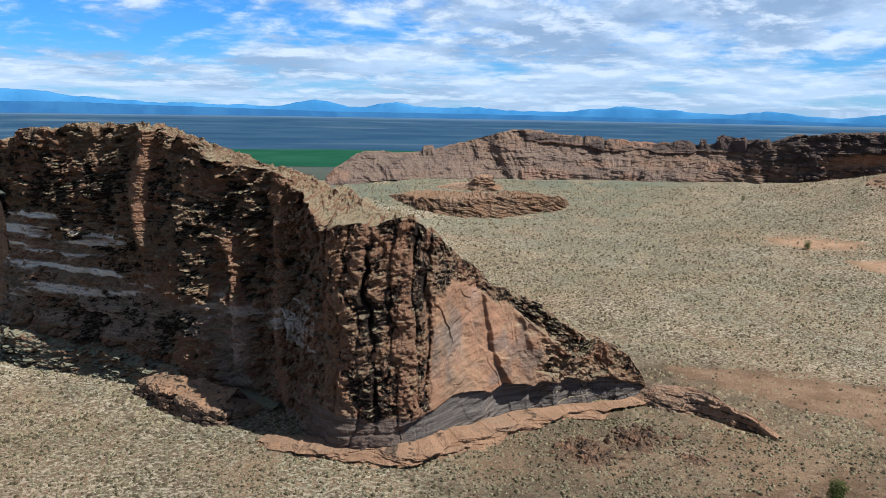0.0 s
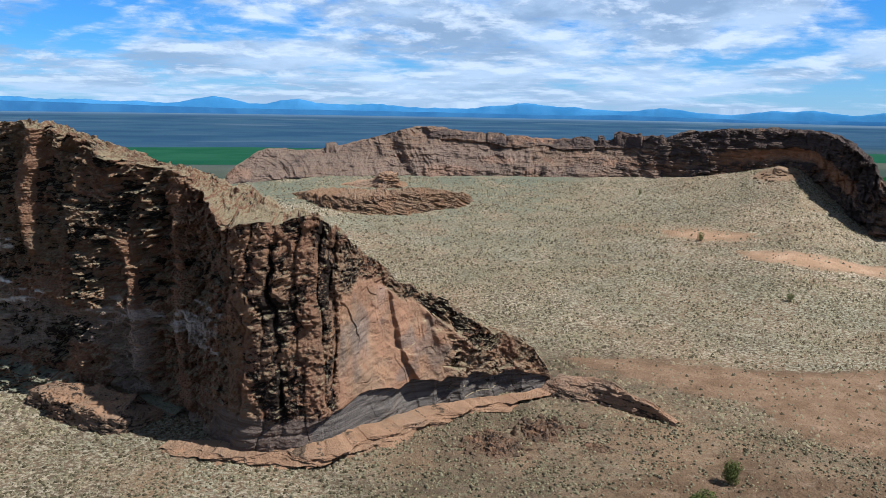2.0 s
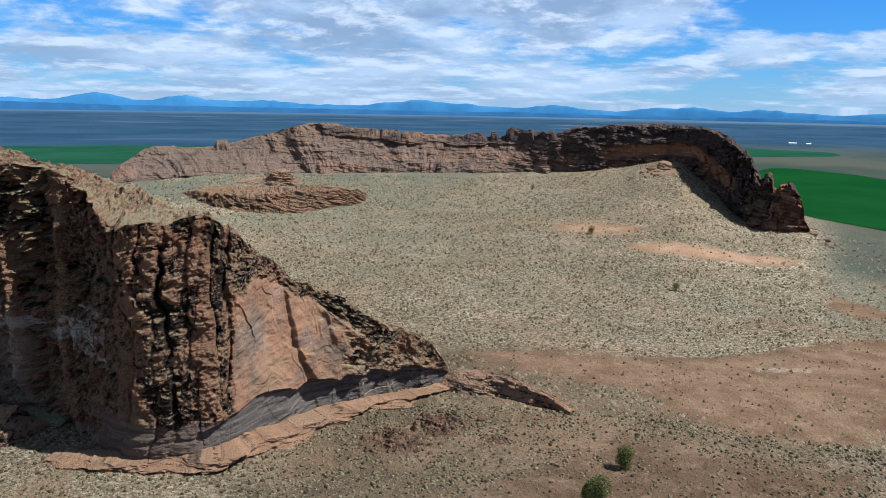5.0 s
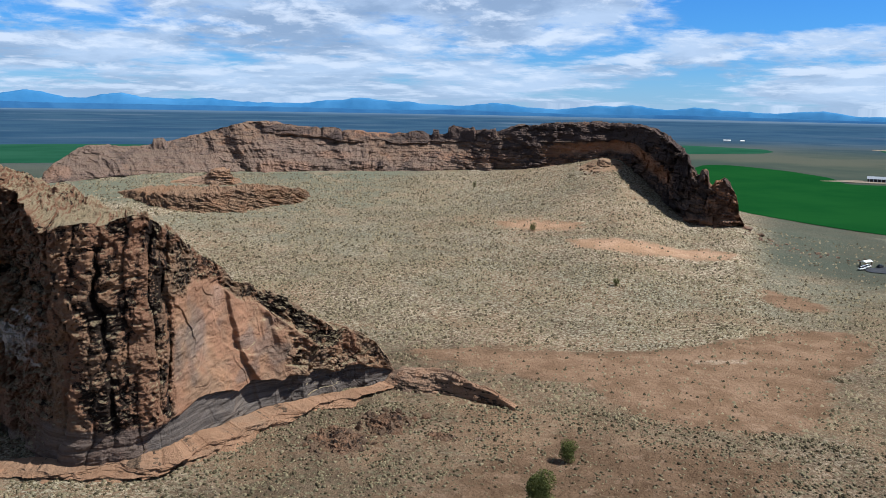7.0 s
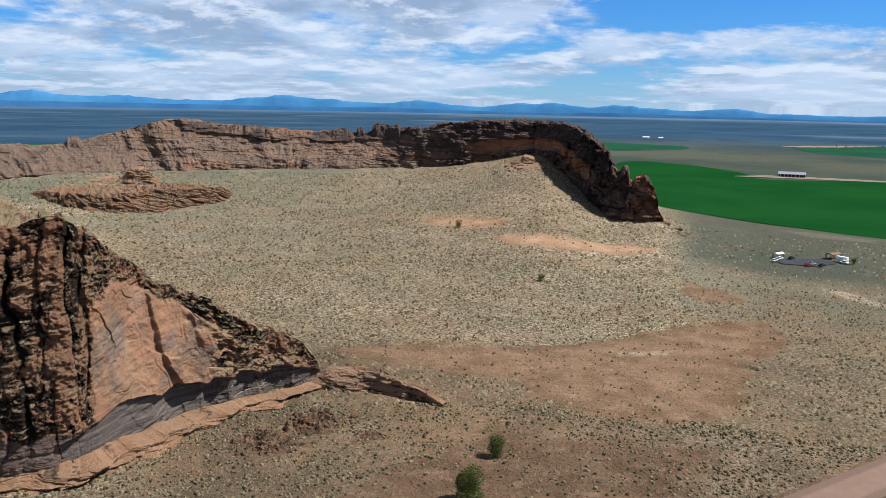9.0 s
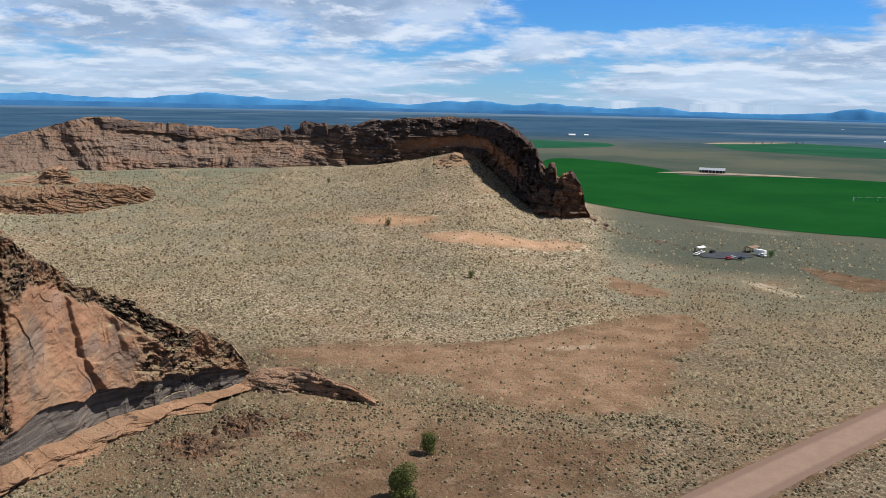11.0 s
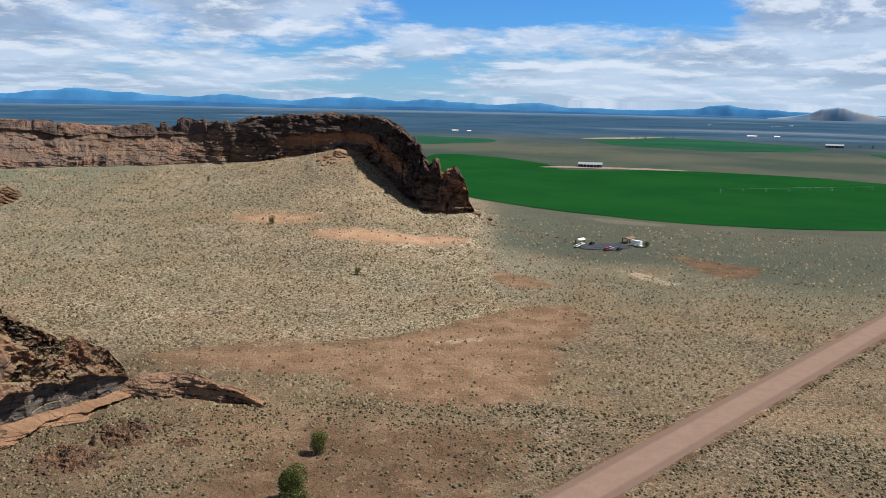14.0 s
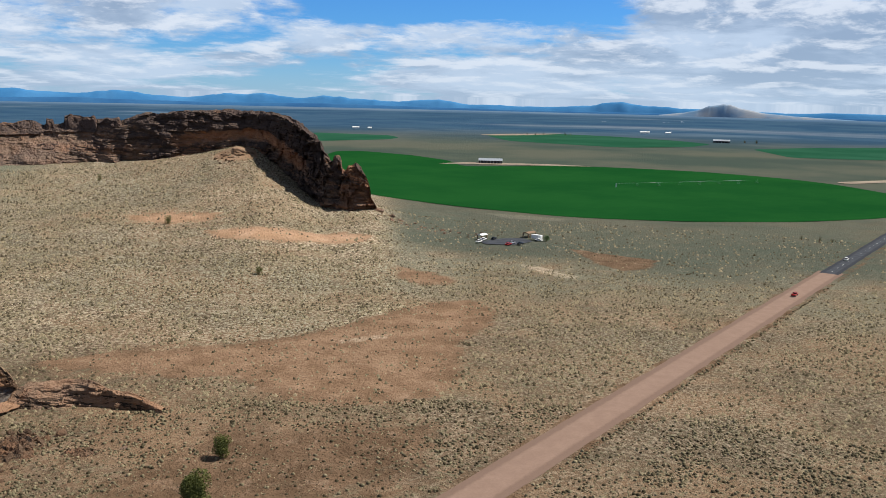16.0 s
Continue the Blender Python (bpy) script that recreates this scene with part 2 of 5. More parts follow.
def rock_material(name, warm, dark, top, grey, strata=0.7, streaks=0.35, dusty=0.55, relief=1.3, fresh=((0.205, 0.102, 0.059), (0.315, 0.170, 0.102))):
    """Layered tuff: beds along z, streaks down the face, desert varnish, dust and grass on ledges.
    The mesh carries: varnish (dark skin and painted shade), grey (pale wash), slate (dark wash), orange (fresh faces),
    dust (sand on the top)."""
    m, n, shader, place = material(name, 0.92)
    pos = place.outputs["Position"]
    bed = n.noise(n.stretch(pos, 0.05, 0.05, 1.0), strata, 6.0, 0.65, 0.4)
    fleck = n.noise(pos, 0.9, 6.0, 0.7)
    blotch = n.noise(pos, 0.13, 5.0, 0.62, 0.6)
    nodule = n.noise(n.stretch(pos, 1.0, 1.0, 2.4), 0.75, 4.0, 0.75, 0.5)
    drip = n.noise(n.stretch(pos, 1.0, 1.0, 0.09), streaks, 5.0, 0.6)
    c = n.mix(n.ramp(bed, 0.34, 0.66), tuple(0.66 * v for v in warm), warm)
    c = n.mix(n.ramp(blotch, 0.42, 0.70, 0.0, 0.75), c, (warm[0] * 1.15, warm[1] * 0.95, warm[2] * 0.8))
    c = n.mix(n.math("MULTIPLY", n.attribute("orange"), n.ramp(fleck, 0.25, 0.6, 0.5, 1.0)), c, n.mix(n.ramp(blotch, 0.35, 0.65), *fresh))
    c = n.mix(n.math("MULTIPLY", n.attribute("grey"), n.ramp(blotch, 0.3, 0.55, 0.55, 1.0)), c, grey)
    c = n.mix(n.math("MULTIPLY", n.attribute("slate"), n.ramp(blotch, 0.25, 0.5, 0.75, 1.0)), c, n.mix(n.ramp(n.noise(n.stretch(pos, 0.04, 0.04, 1.0), 1.5, 5.0, 0.6, 0.3), 0.38, 0.62), (0.060, 0.054, 0.051), (0.128, 0.112, 0.101)))
    skin = n.math("ADD", n.attribute("varnish"), n.math("MULTIPLY", n.math("SUBTRACT", 1.0, n.math("MULTIPLY", n.attribute("sleek"), 0.6)), n.math("ADD", n.math("MULTIPLY", n.math("SUBTRACT", drip, 0.5), 1.1), n.math("ADD", n.math("MULTIPLY", n.math("SUBTRACT", fleck, 0.5), 1.2), n.math("MULTIPLY", n.math("SUBTRACT", nodule, 0.52), 1.8)))))
    c = n.mix(n.ramp(skin, 0.44, 0.60, 0.0, 0.95), c, dark)
    tilt = n.add("ShaderNodeSeparateXYZ", {0: place.outputs["Normal"]}).outputs[2]
    dust = n.math("ADD", n.math("ADD", tilt, n.math("MULTIPLY", n.attribute("dust"), 0.3)), n.math("MULTIPLY", n.math("SUBTRACT", fleck, 0.5), 0.5))
    c = n.mix(n.ramp(dust, dusty, dusty + 0.3, 0.0, 0.9), c, n.mix(fleck, tuple(0.7 * v for v in top), top))
    n.feed(shader, {"Base Color": c})
    h = n.math("ADD", n.math("SUBTRACT", n.math("MULTIPLY", bed, 0.5), n.math("MULTIPLY", nodule, 0.8)), n.math("ADD", n.math("MULTIPLY", fleck, 0.9), n.math("MULTIPLY", n.noise(pos, 3.2, 4.0, 0.7), 0.35)))
    h = n.math("MULTIPLY", h, n.math("SUBTRACT", 1.0, n.math("MULTIPLY", n.attribute("sleek"), 0.8)))
    bump(n, shader, h, relief, 1.0)
    return m


def leaf_material(name, dark, light):
    m, n, shader, place = material(name, 0.75)
    pick = place.outputs["Random Per Island"]
    c = n.mix(pick, dark, light)
    c = n.mix(n.ramp(n.noise(place.outputs["Position"], 2.5, 3.0), 0.35, 0.65, 0.0, 0.4), c, tuple(0.5 * v for v in dark))
    n.feed(shader, {"Base Color": c})
    return m


def brush_material(name, lo, hi):
    """Dark, grey-green and straw bushes; lo and hi say where straw begins."""
    m, n, shader, place = material(name, 0.9)
    pick = place.outputs["Random Per Island"]
    c = n.mix(n.ramp(pick, 0.18, 0.60), (0.052, 0.042, 0.024), (0.165, 0.140, 0.085))
    c = n.mix(n.ramp(pick, lo, hi), c, (0.27, 0.222, 0.138))
    c = n.mix(n.ramp(n.noise(place.outputs["Position"], 4.0, 3.0), 0.4, 0.65, 0.0, 0.3), c, (0.085, 0.070, 0.042))
    n.feed(shader, {"Base Color": c})
    return m


def field_material():
    m, n, shader, place = material("irrigated_crop", 0.85)
    pos = place.outputs["Position"]
    ring = n.math("FRACT", n.math("MULTIPLY", n.noise(n.stretch(pos, 0.4, 1.0, 1.0), 0.02, 2.0), 9.0))
    c = n.mix(n.ramp(n.noise(pos, 0.01, 5.0), 0.35, 0.65), (0.007, 0.050, 0.012), (0.010, 0.060, 0.014))
    c = n.mix(n.ramp(ring, 0.45, 0.55, 0.0, 0.05), c, (0.02, 0.085, 0.02))
    n.feed(shader, {"Base Color": c, "Specular IOR Level": 0.0})
    return m


def road_material(name, base, worn, edge_half):
    """Packed gravel with wheel tracks along the road."""
    m, n, shader, place = material(name, 0.95)
    pos = place.outputs["Position"]
    across = n.attribute("across")
    blotch = n.noise(pos, 0.25, 5.0, 0.6)
    c = n.mix(n.ramp(blotch, 0.35, 0.65), base, worn)
    side = n.math("ADD", n.math("ABSOLUTE", across), n.math("MULTIPLY", n.math("SUBTRACT", n.noise(pos, 0.5, 4.0), 0.5), 1.6))
    c = n.mix(n.ramp(side, edge_half * 0.62, edge_half * 0.85, 0.0, 0.75), c, tuple(0.68 * v for v in base))
    c = n.mix(n.ramp(n.noise(pos, 2.0, 3.0), 0.4, 0.7, 0.0, 0.25), c, tuple(0.6 * v for v in base))
    n.feed(shader, {"Base Color": c})
    bump(n, shader, n.noise(pos, 3.0, 3.0), 0.05, 0.5)
    return m


def mountain_material(name, foot, peak):
    m, n, shader, place = material(name, 1.0)
    pos = place.outputs["Position"]
    c = n.mix(n.ramp(n.noise(pos, 0.006, 5.0, 0.6), 0.35, 0.65), foot, peak)
    n.feed(shader, {"Base Color": c, "Specular IOR Level": 0.0})
    return m


GROUND = ground_material()
ROCK = rock_material("tuff_cliff", (0.255, 0.168, 0.110), (0.021, 0.0165, 0.0145), (0.37, 0.298, 0.185), (0.50, 0.485, 0.455), dusty=0.73, fresh=((0.205, 0.104, 0.062), (0.268, 0.144, 0.090)))
# the far wall's darks are lifted: aerial haze put into the colour
ROCK_FAR = rock_material("tuff_far_wall", (0.235, 0.160, 0.118), (0.078, 0.058, 0.053), (0.22, 0.16, 0.11), (0.175, 0.140, 0.122), 0.35, 0.12, 0.84, 1.3, ((0.36, 0.165, 0.085), (0.44, 0.22, 0.12)))
ROCK_LOW = rock_material("tuff_ledge", (0.27, 0.172, 0.108), (0.030, 0.023, 0.019), (0.30, 0.190, 0.115), (0.22, 0.19, 0.165), 1.1, 0.5, 0.72)
ROCK_RUBBLE = rock_material("tuff_rubble", (0.125, 0.083, 0.056), (0.026, 0.021, 0.018), (0.130, 0.096, 0.066), (0.16, 0.14, 0.12), 1.6, 0.8, 0.8, 0.4)
ROCK_SHELF = rock_material("tuff_shelf", (0.285, 0.182, 0.118), (0.032, 0.025, 0.020), (0.36, 0.240, 0.155), (0.24, 0.21, 0.18), 1.6, 0.5, 0.90, 0.7, ((0.245, 0.135, 0.078), (0.345, 0.205, 0.125)))
ROCK_BENCH = rock_material("tuff_bench", (0.26, 0.165, 0.105), (0.030, 0.024, 0.020), (0.31, 0.30, 0.205), (0.22, 0.19, 0.165), 1.1, 0.5, 0.60)
BRUSH = brush_material("sagebrush_twigs", 0.80, 1.05)
BRUSH_DRY = brush_material("dry_sagebrush_and_grass", 0.55, 0.88)
JUNIPER = leaf_material("juniper_needles", (0.060, 0.074, 0.020), (0.160, 0.165, 0.055))
BRIGHT_LEAF = leaf_material("willow_leaves", (0.06, 0.11, 0.04), (0.12, 0.19, 0.07))
BARK = plain("juniper_bark", (0.16, 0.11, 0.075), 0.9)
FIELD = field_material()
# the same crop seen far off, with haze mixed into its green
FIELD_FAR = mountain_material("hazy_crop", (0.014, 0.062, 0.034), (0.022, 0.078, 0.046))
GRAVEL = road_material("red_gravel", (0.212, 0.142, 0.108), (0.236, 0.160, 0.123), 5.0)
ASPHALT = road_material("worn_asphalt", (0.040, 0.044, 0.052), (0.060, 0.064, 0.074), 3.5)
LINE_PAINT = plain("road_paint", (0.55, 0.55, 0.5), 0.7)
STEEL = plain("galvanised_steel", (0.50, 0.53, 0.56), 0.4, 0.6)
WHITE = plain("white_paint", (0.78, 0.78, 0.76), 0.5)
WOOD = plain("weathered_wood", (0.22, 0.15, 0.10), 0.9)
DARK = plain("shade_black", (0.03, 0.03, 0.033), 0.6)
GLASS = plain("tinted_glass", (0.03, 0.035, 0.04), 0.1)
RED = plain("red_car_paint", (0.33, 0.03, 0.03), 0.3)
SILVER = plain("silver_car_paint", (0.50, 0.51, 0.53), 0.3, 0.4)
BLACK = plain("black_car_paint", (0.03, 0.032, 0.036), 0.25)
# distance haze is painted into the colours of range, foothills and butte
BLUE_FAR = mountain_material("hazed_forest_range", (0.045, 0.165, 0.345), (0.065, 0.205, 0.40))
BLUE_NEAR = mountain_material("hazed_foothill", (0.030, 0.100, 0.225), (0.040, 0.125, 0.26))
HAZED_HILL = mountain_material("hazed_bare_hill", (0.13, 0.22, 0.33), (0.28, 0.30, 0.33))

# ---- mesh helpers ----


def grid_faces(rows, cols):
    i = np.arange(rows * cols).reshape(rows, cols)
    return np.stack([i[:-1, :-1], i[:-1, 1:], i[1:, 1:], i[1:, :-1]], -1).reshape(-1, 4)


def array_mesh(name, verts, faces, mat, shade=True, attributes=None):
    """A mesh from arrays; all faces have the same number of corners."""
    verts, faces = np.asarray(verts, np.float32).reshape(-1, 3), np.asarray(faces, np.int32)
    me = bpy.data.meshes.new(name)
    k = faces.shape[1]
    me.vertices.add(len(verts))
    me.vertices.foreach_set("co", verts.ravel())
    me.loops.add(faces.size)
    me.loops.foreach_set("vertex_index", faces.ravel())
    me.polygons.add(len(faces))
    me.polygons.foreach_set("loop_start", np.arange(0, faces.size, k, dtype=np.int32))
    me.polygons.foreach_set("loop_total", np.full(len(faces), k, np.int32))
    me.polygons.foreach_set("use_smooth", np.full(len(faces), shade))
    for key, values in (attributes or {}).items():
        me.attributes.new(key, "FLOAT", "POINT").data.foreach_set("value", np.asarray(values, np.float32).ravel())
    me.update(calc_edges=True)
    me.materials.append(mat)
    return me


def part(name, bm, mat, parent=None, label=""):
    """One bmesh as one mesh object under a thing."""
    me = bpy.data.meshes.new(name)
    bm.to_mesh(me)
    bm.free()
    me.materials.append(mat)
    ob = new(name, me)
    if parent:
        ob.parent = parent
    return tagged(ob, label)


def box(bm, sx, sy, sz, m=None, bevel=0.0):
    """A box with its base centre at the origin of m."""
    made = bmesh.ops.create_cube(bm, size=1.0, matrix=(m or Matrix()) @ Matrix.Translation((0, 0, sz / 2)) @ Matrix.Diagonal((sx, sy, sz, 1)))
    if bevel:
        edges = {e for v in made["verts"] for e in v.link_edges}
        bmesh.ops.bevel(bm, geom=list(edges), offset=bevel, segments=2, affect="EDGES", profile=0.6)
    return bm


def tube(bm, r1, r2, a, b, sides=8):
    a, b = Vector(a), Vector(b)
    m = Matrix.Translation((a + b) / 2) @ (b - a).to_track_quat("Z", "Y").to_matrix().to_4x4()
    bmesh.ops.create_cone(bm, cap_ends=True, segments=sides, radius1=r1, radius2=r2, depth=(b - a).length, matrix=m)
    return bm


def spline(points, count):
    """Smooth rows through control rows, evenly spaced by length of the first two columns."""
    p = np.asarray(points, float)
    d = np.r_[0, np.cumsum(np.hypot(*np.diff(p[:, :2], axis=0).T))]
    q = np.vstack([2 * p[0] - p[1], p, 2 * p[-1] - p[-2]])
    s = np.linspace(0, d[-1], count)
    k = np.clip(np.searchsorted(d, s, side="right") - 1, 0, len(p) - 2)
    t = ((s - d[k]) / (d[k + 1] - d[k]))[:, None]
    a, b, c, e = q[k], q[k + 1], q[k + 2], q[k + 3]
    out = 0.5 * (2 * b + (c - a) * t + (2 * a - 5 * b + 4 * c - e) * t ** 2 + (3 * b - a - 3 * c + e) * t ** 3)
    return s, out


# ---- ground ----


def blob(x, y, points, soft):
    """1 inside a closed outline, fading over soft metres outside and in."""
    px, py = np.asarray(points, float).T
    inside = np.zeros(x.shape, bool)
    near = np.full(x.shape, 1e9)
    for i in range(len(px)):
        x1, y1, x2, y2 = px[i - 1], py[i - 1], px[i], py[i]
        cross = ((y1 > y) != (y2 > y)) & (x < (x2 - x1) * (y - y1) / (y2 - y1 + 1e-9) + x1)
        inside ^= cross
        t = np.clip(((x - x1) * (x2 - x1) + (y - y1) * (y2 - y1)) / ((x2 - x1) ** 2 + (y2 - y1) ** 2), 0, 1)
        near = np.minimum(near, np.hypot(x - x1 - t * (x2 - x1), y - y1 - t * (y2 - y1)))
    return np.clip(0.5 + np.where(inside, near, -near) / (2 * soft), 0, 1)


def trail(x, y, points, half):
    near = np.full(x.shape, 1e9)
    for (x1, y1), (x2, y2) in zip(points, points[1:]):
        t = np.clip(((x - x1) * (x2 - x1) + (y - y1) * (y2 - y1)) / ((x2 - x1) ** 2 + (y2 - y1) ** 2), 0, 1)
        near = np.minimum(near, np.hypot(x - x1 - t * (x2 - x1), y - y1 - t * (y2 - y1)))
    return np.clip(1.4 - near / half, 0, 1)


BIG_SCALD = [(201, 265), (224, 269), (245, 264), (237, 241), (219, 227), (197, 219), (184, 202), (168, 186), (155, 180), (142, 183), (128, 189), (121, 200), (117, 213), (116, 230), (104, 238), (92, 254), (76, 271), (75, 281), (91, 279), (118, 268), (150, 261), (174, 260)]
SCALD_UPPER = [(203, 432), (219, 427), (249, 419), (275, 412), (287, 388), (270, 379), (250, 392), (217, 395), (200, 414)]
SCALD_TOP = [(182, 494), (208, 489), (229, 464), (222, 448), (195, 457), (181, 478)]
SCALD_SIDE = [(260, 338), (268, 318), (267, 295), (253, 285), (243, 300), (240, 317)]
SCALD_FAR = [(379, 328), (384, 298), (393, 272), (369, 261), (350, 266), (354, 286)]
PATHS = [[(218, 636), (216, 598), (217, 561), (227, 489), (228, 451), (202, 419)], [(204, 377), (202, 353), (215, 328), (227, 300), (254, 280), (303, 260), (374, 234)], [(16, 365), (54, 348), (95, 333), (137, 320), (160, 312), (227, 300)], [(262, 410), (285, 451), (308, 478)]]


def dirt_cover(x, y):
    d = np.maximum(np.maximum(blob(x, y, BIG_SCALD, 6), 0.95 * blob(x, y, SCALD_UPPER, 8)), 0.9 * blob(x, y, SCALD_TOP, 9))
    d = np.maximum(d, 0.75 * blob(x, y, SCALD_SIDE, 7))
    d = np.maximum(d, 1.0 * blob(x, y, SCALD_FAR, 5))
    d = np.maximum(d, 0.66 * blob(x, y, [(25, 138), (118, 132), (150, 160), (126, 184), (96, 208), (62, 192), (35, 172)], 16))
    d = np.maximum(d, 0.42 * blob(x, y, [(-5, 186), (30, 182), (95, 190), (104, 222), (88, 248), (66, 250), (40, 226), (5, 200)], 12))
    d = np.maximum(d, 0.45 * blob(x, y, [(70, 255), (110, 262), (150, 262), (150, 275), (100, 292), (66, 290)], 12))
    d = np.maximum(d, 0.62 * smooth(np.hypot(x - 303, y - 586), 26, 12))
    off = np.abs(road_offset(x, y))
    return np.maximum(d, 0.45 * smooth(off, 11, 7) + 0.2 * smooth(road_offset(x, y), 6, 8) * smooth(road_offset(x, y), 30, 16))


def ground():
    def axis(lo, hi, a, b, step):
        mid = np.arange(a, b + step, step)
        grow = lambda n, end: n + (end - n) * (np.linspace(0, 1, 44)[1:] ** 2.6)
        return np.r_[grow(mid[0], lo)[::-1], mid, grow(mid[-1], hi)]

    xs, ys = axis(-4950, 4950, -170, 470, 2.2), axis(-4950, 4950, 110, 720, 2.2)
    x, y = np.meshgrid(xs, ys)
    r, az = np.hypot(x, y), np.degrees(np.arctan2(x, y))
    dirt = dirt_cover(x, y)
    pale = np.zeros(x.shape)
    for p in PATHS:
        pale = np.maximum(pale, 0.46 * trail(x, y, p, 2.2))
    pale = np.maximum(pale, 0.6 * blob(x, y, [(318, 322), (328, 298), (324, 268), (311, 260), (308, 283)], 5))
    pale = np.maximum(pale, 0.55 * blob(x, y, [(157, 248), (170, 247), (186, 243), (182, 235), (164, 238)], 3))
    pale = np.maximum(pale, 0.5 * blob(x, y, [(103, 235), (113, 230), (122, 216), (118, 211), (106, 222)], 4))
    pale = np.maximum(pale, 0.6 * blob(x, y, [(438, 484), (465, 443), (478, 408), (458, 397), (432, 433)], 8))
    flow = vnoise((x + 0.35 * y) / 75, (y - 0.35 * x) / 9, 0, 93) + 0.5 * vnoise(x / 21, y / 6, 0, 95)
    pale = np.maximum(pale, 0.36 * smooth(flow, 0.25, 0.7) * smooth(r, 230, 280) * smooth(az, 48, 38))
    white = vnoise((x + 0.4 * y) / 28, (y - 0.4 * x) / 5, 0, 99) + 0.6 * vnoise(x / 6, y / 3, 0, 101)
    pale = np.maximum(pale, 0.5 * smooth(white, 0.35, 0.8) * smooth(r, 400, 440) * smooth(r, 640, 580) * smooth(az, 36, 39))
    straw = -road_offset(x, y)
    pale = np.maximum(pale, 0.5 * smooth(straw, 7.5, 9) * smooth(straw, 14, 10) * smooth(vnoise(x / 14, y / 14, 0, 97), -0.5, 0.3))
    inside = smooth(az, 44, 36) * smooth(r, 270, 330)
    off = road_offset(x, y)
    # dark gravel fan; further right it also paints in a cloud's shadow
    fan_and_shadow = 0.75 * smooth(az, 35.5, 39) * smooth(r + 40 * vnoise(x / 60, y / 60, 0, 103), 400, 480)
    attributes = {
        "dirt": dirt,
        "pale": pale,
        "grass": 0.02 + 0.22 * smooth(az, 24, 36) * smooth(r, 140, 260) + 0.55 * smooth(az, 6, -6) + 0.12 * smooth(fbm(x / 30, y / 30, 0, 3, 91), -0.2, 0.3) + 0.55 * inside,
        "clay": np.maximum(0.45 * smooth(np.hypot(x - 303, y - 586), 30, 14), np.maximum(blob(x, y, SCALD_UPPER, 12), np.maximum(0.9 * blob(x, y, SCALD_TOP, 12), 0.25 * blob(x, y, SCALD_SIDE, 9)))) + 0.30 * blob(x, y, BIG_SCALD, 10),
        "sage": 0.8 * smooth(az, 17, 12) * smooth(r, 540, 620) + 0.55 * smooth(az, 25, 5) * smooth(r, 270, 340) * smooth(vnoise(x / 60, y / 40, 0, 107), -0.2, 0.4) + 0.6 * smooth(az, 36, 39) * smooth(r, 330, 400),
        "brush": 1.0 - 0.45 * inside - 0.5 * smooth(off, 6, 9) * smooth(off, 26, 14),
        "far": np.maximum(smooth(r, 480 + 250 * smooth(az, 45, 34), 900), fan_and_shadow),
        # how much of the painted haze shows, growing with distance
        "far_haze": smooth(r, 1500 - 500 * smooth(az, 30, 10), 2600 - 900 * smooth(az, 30, 10)),
    }
    co = np.stack([x, y, ground_z(x, y)], -1)
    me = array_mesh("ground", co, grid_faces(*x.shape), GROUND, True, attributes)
    return tagged(new("ground", me), "sagebrush steppe with dry grass and red dirt patches, hazed blue far away", "ground", kind="structure")


ground()

# ---- cliffs ----


def sweep(name, stations, ns, nv, mat, carve, shares=(0.72, 0.86), lean=1.0, sink=1.5, crisp=False):
    """A rock wall swept along its foot. Each station: foot x, y, z, way into the rock x, y, inset of the rim, height of the rim,
    width and rise of the top, width of the back slope, height of its foot. carve() moves the surface."""
    s, st = spline(stations, ns)
    inward = st[:, 3:5] / np.linalg.norm(st[:, 3:5], axis=1)[:, None]
    v = np.linspace(0, 1, nv)[None, :]
    fx, fy, fz, inset, rim, top_w, top_dz, back_w, back_z = (st[:, k][:, None] for k in (0, 1, 2, 5, 6, 7, 8, 9, 10))
    a, b = shares
    t1, t2, t3 = np.clip(v / a, 0, 1), np.clip((v - a) / (b - a), 0, 1), np.clip((v - b) / (1 - b), 0, 1)
    off = inset * t1 ** lean + top_w * t2 + back_w * t3
    z = fz - sink + (rim - fz + sink) * t1 + top_dz * t2 + (back_z - 3 - rim - top_dz) * t3 ** 1.2
    face = smooth(t1, 0.0, 0.03) * (1 - 0.8 * smooth(t2, 0, 0.5))
    ss = np.broadcast_to(s[:, None], z.shape)
    out, lift, attributes = carve(ss, z, t1 + 0 * z, t2 + 0 * z, t3 + 0 * z, face, st)
    off = off - out
    z = z + lift
    x = fx + inward[:, 0][:, None] * off
    y = fy + inward[:, 1][:, None] * off
    me = array_mesh(name, np.stack([x, y, z], -1), grid_faces(*z.shape), mat, not crisp, attributes)
    return new(name, me)


def blocks(s, z, width, height, seed):
    """Offsets of courses of broken rock, course by course and block by block."""
    v = z / height + 1.1 * vnoise(s / (3.2 * width), z / (5 * height), 0, seed) + 0.35 * vnoise(s / width, z / height, 0, seed + 3)
    v = v + 0.8 * lattice(np.floor(s / (1.9 * width) + 0.8 * vnoise(s / (2 * width), z / (3 * height), 0, seed + 7)), np.floor(z / (6 * height)), 0 * z, seed + 6)
    k = np.floor(v)
    u = s / width + 0.5 * lattice(k, 0 * k, 0 * k, seed + 1) + 0.55 * vnoise(s / width, z / (2 * height), 0, seed + 4)
    j = np.floor(u)
    edge_v, edge_u = np.minimum(v - k, 1 - (v - k)), np.minimum(u - j, 1 - (u - j))
    return lattice(j, k, 0 * k, seed + 2), np.exp(-(edge_v / 0.10) ** 2), np.exp(-(edge_u / 0.06) ** 2)


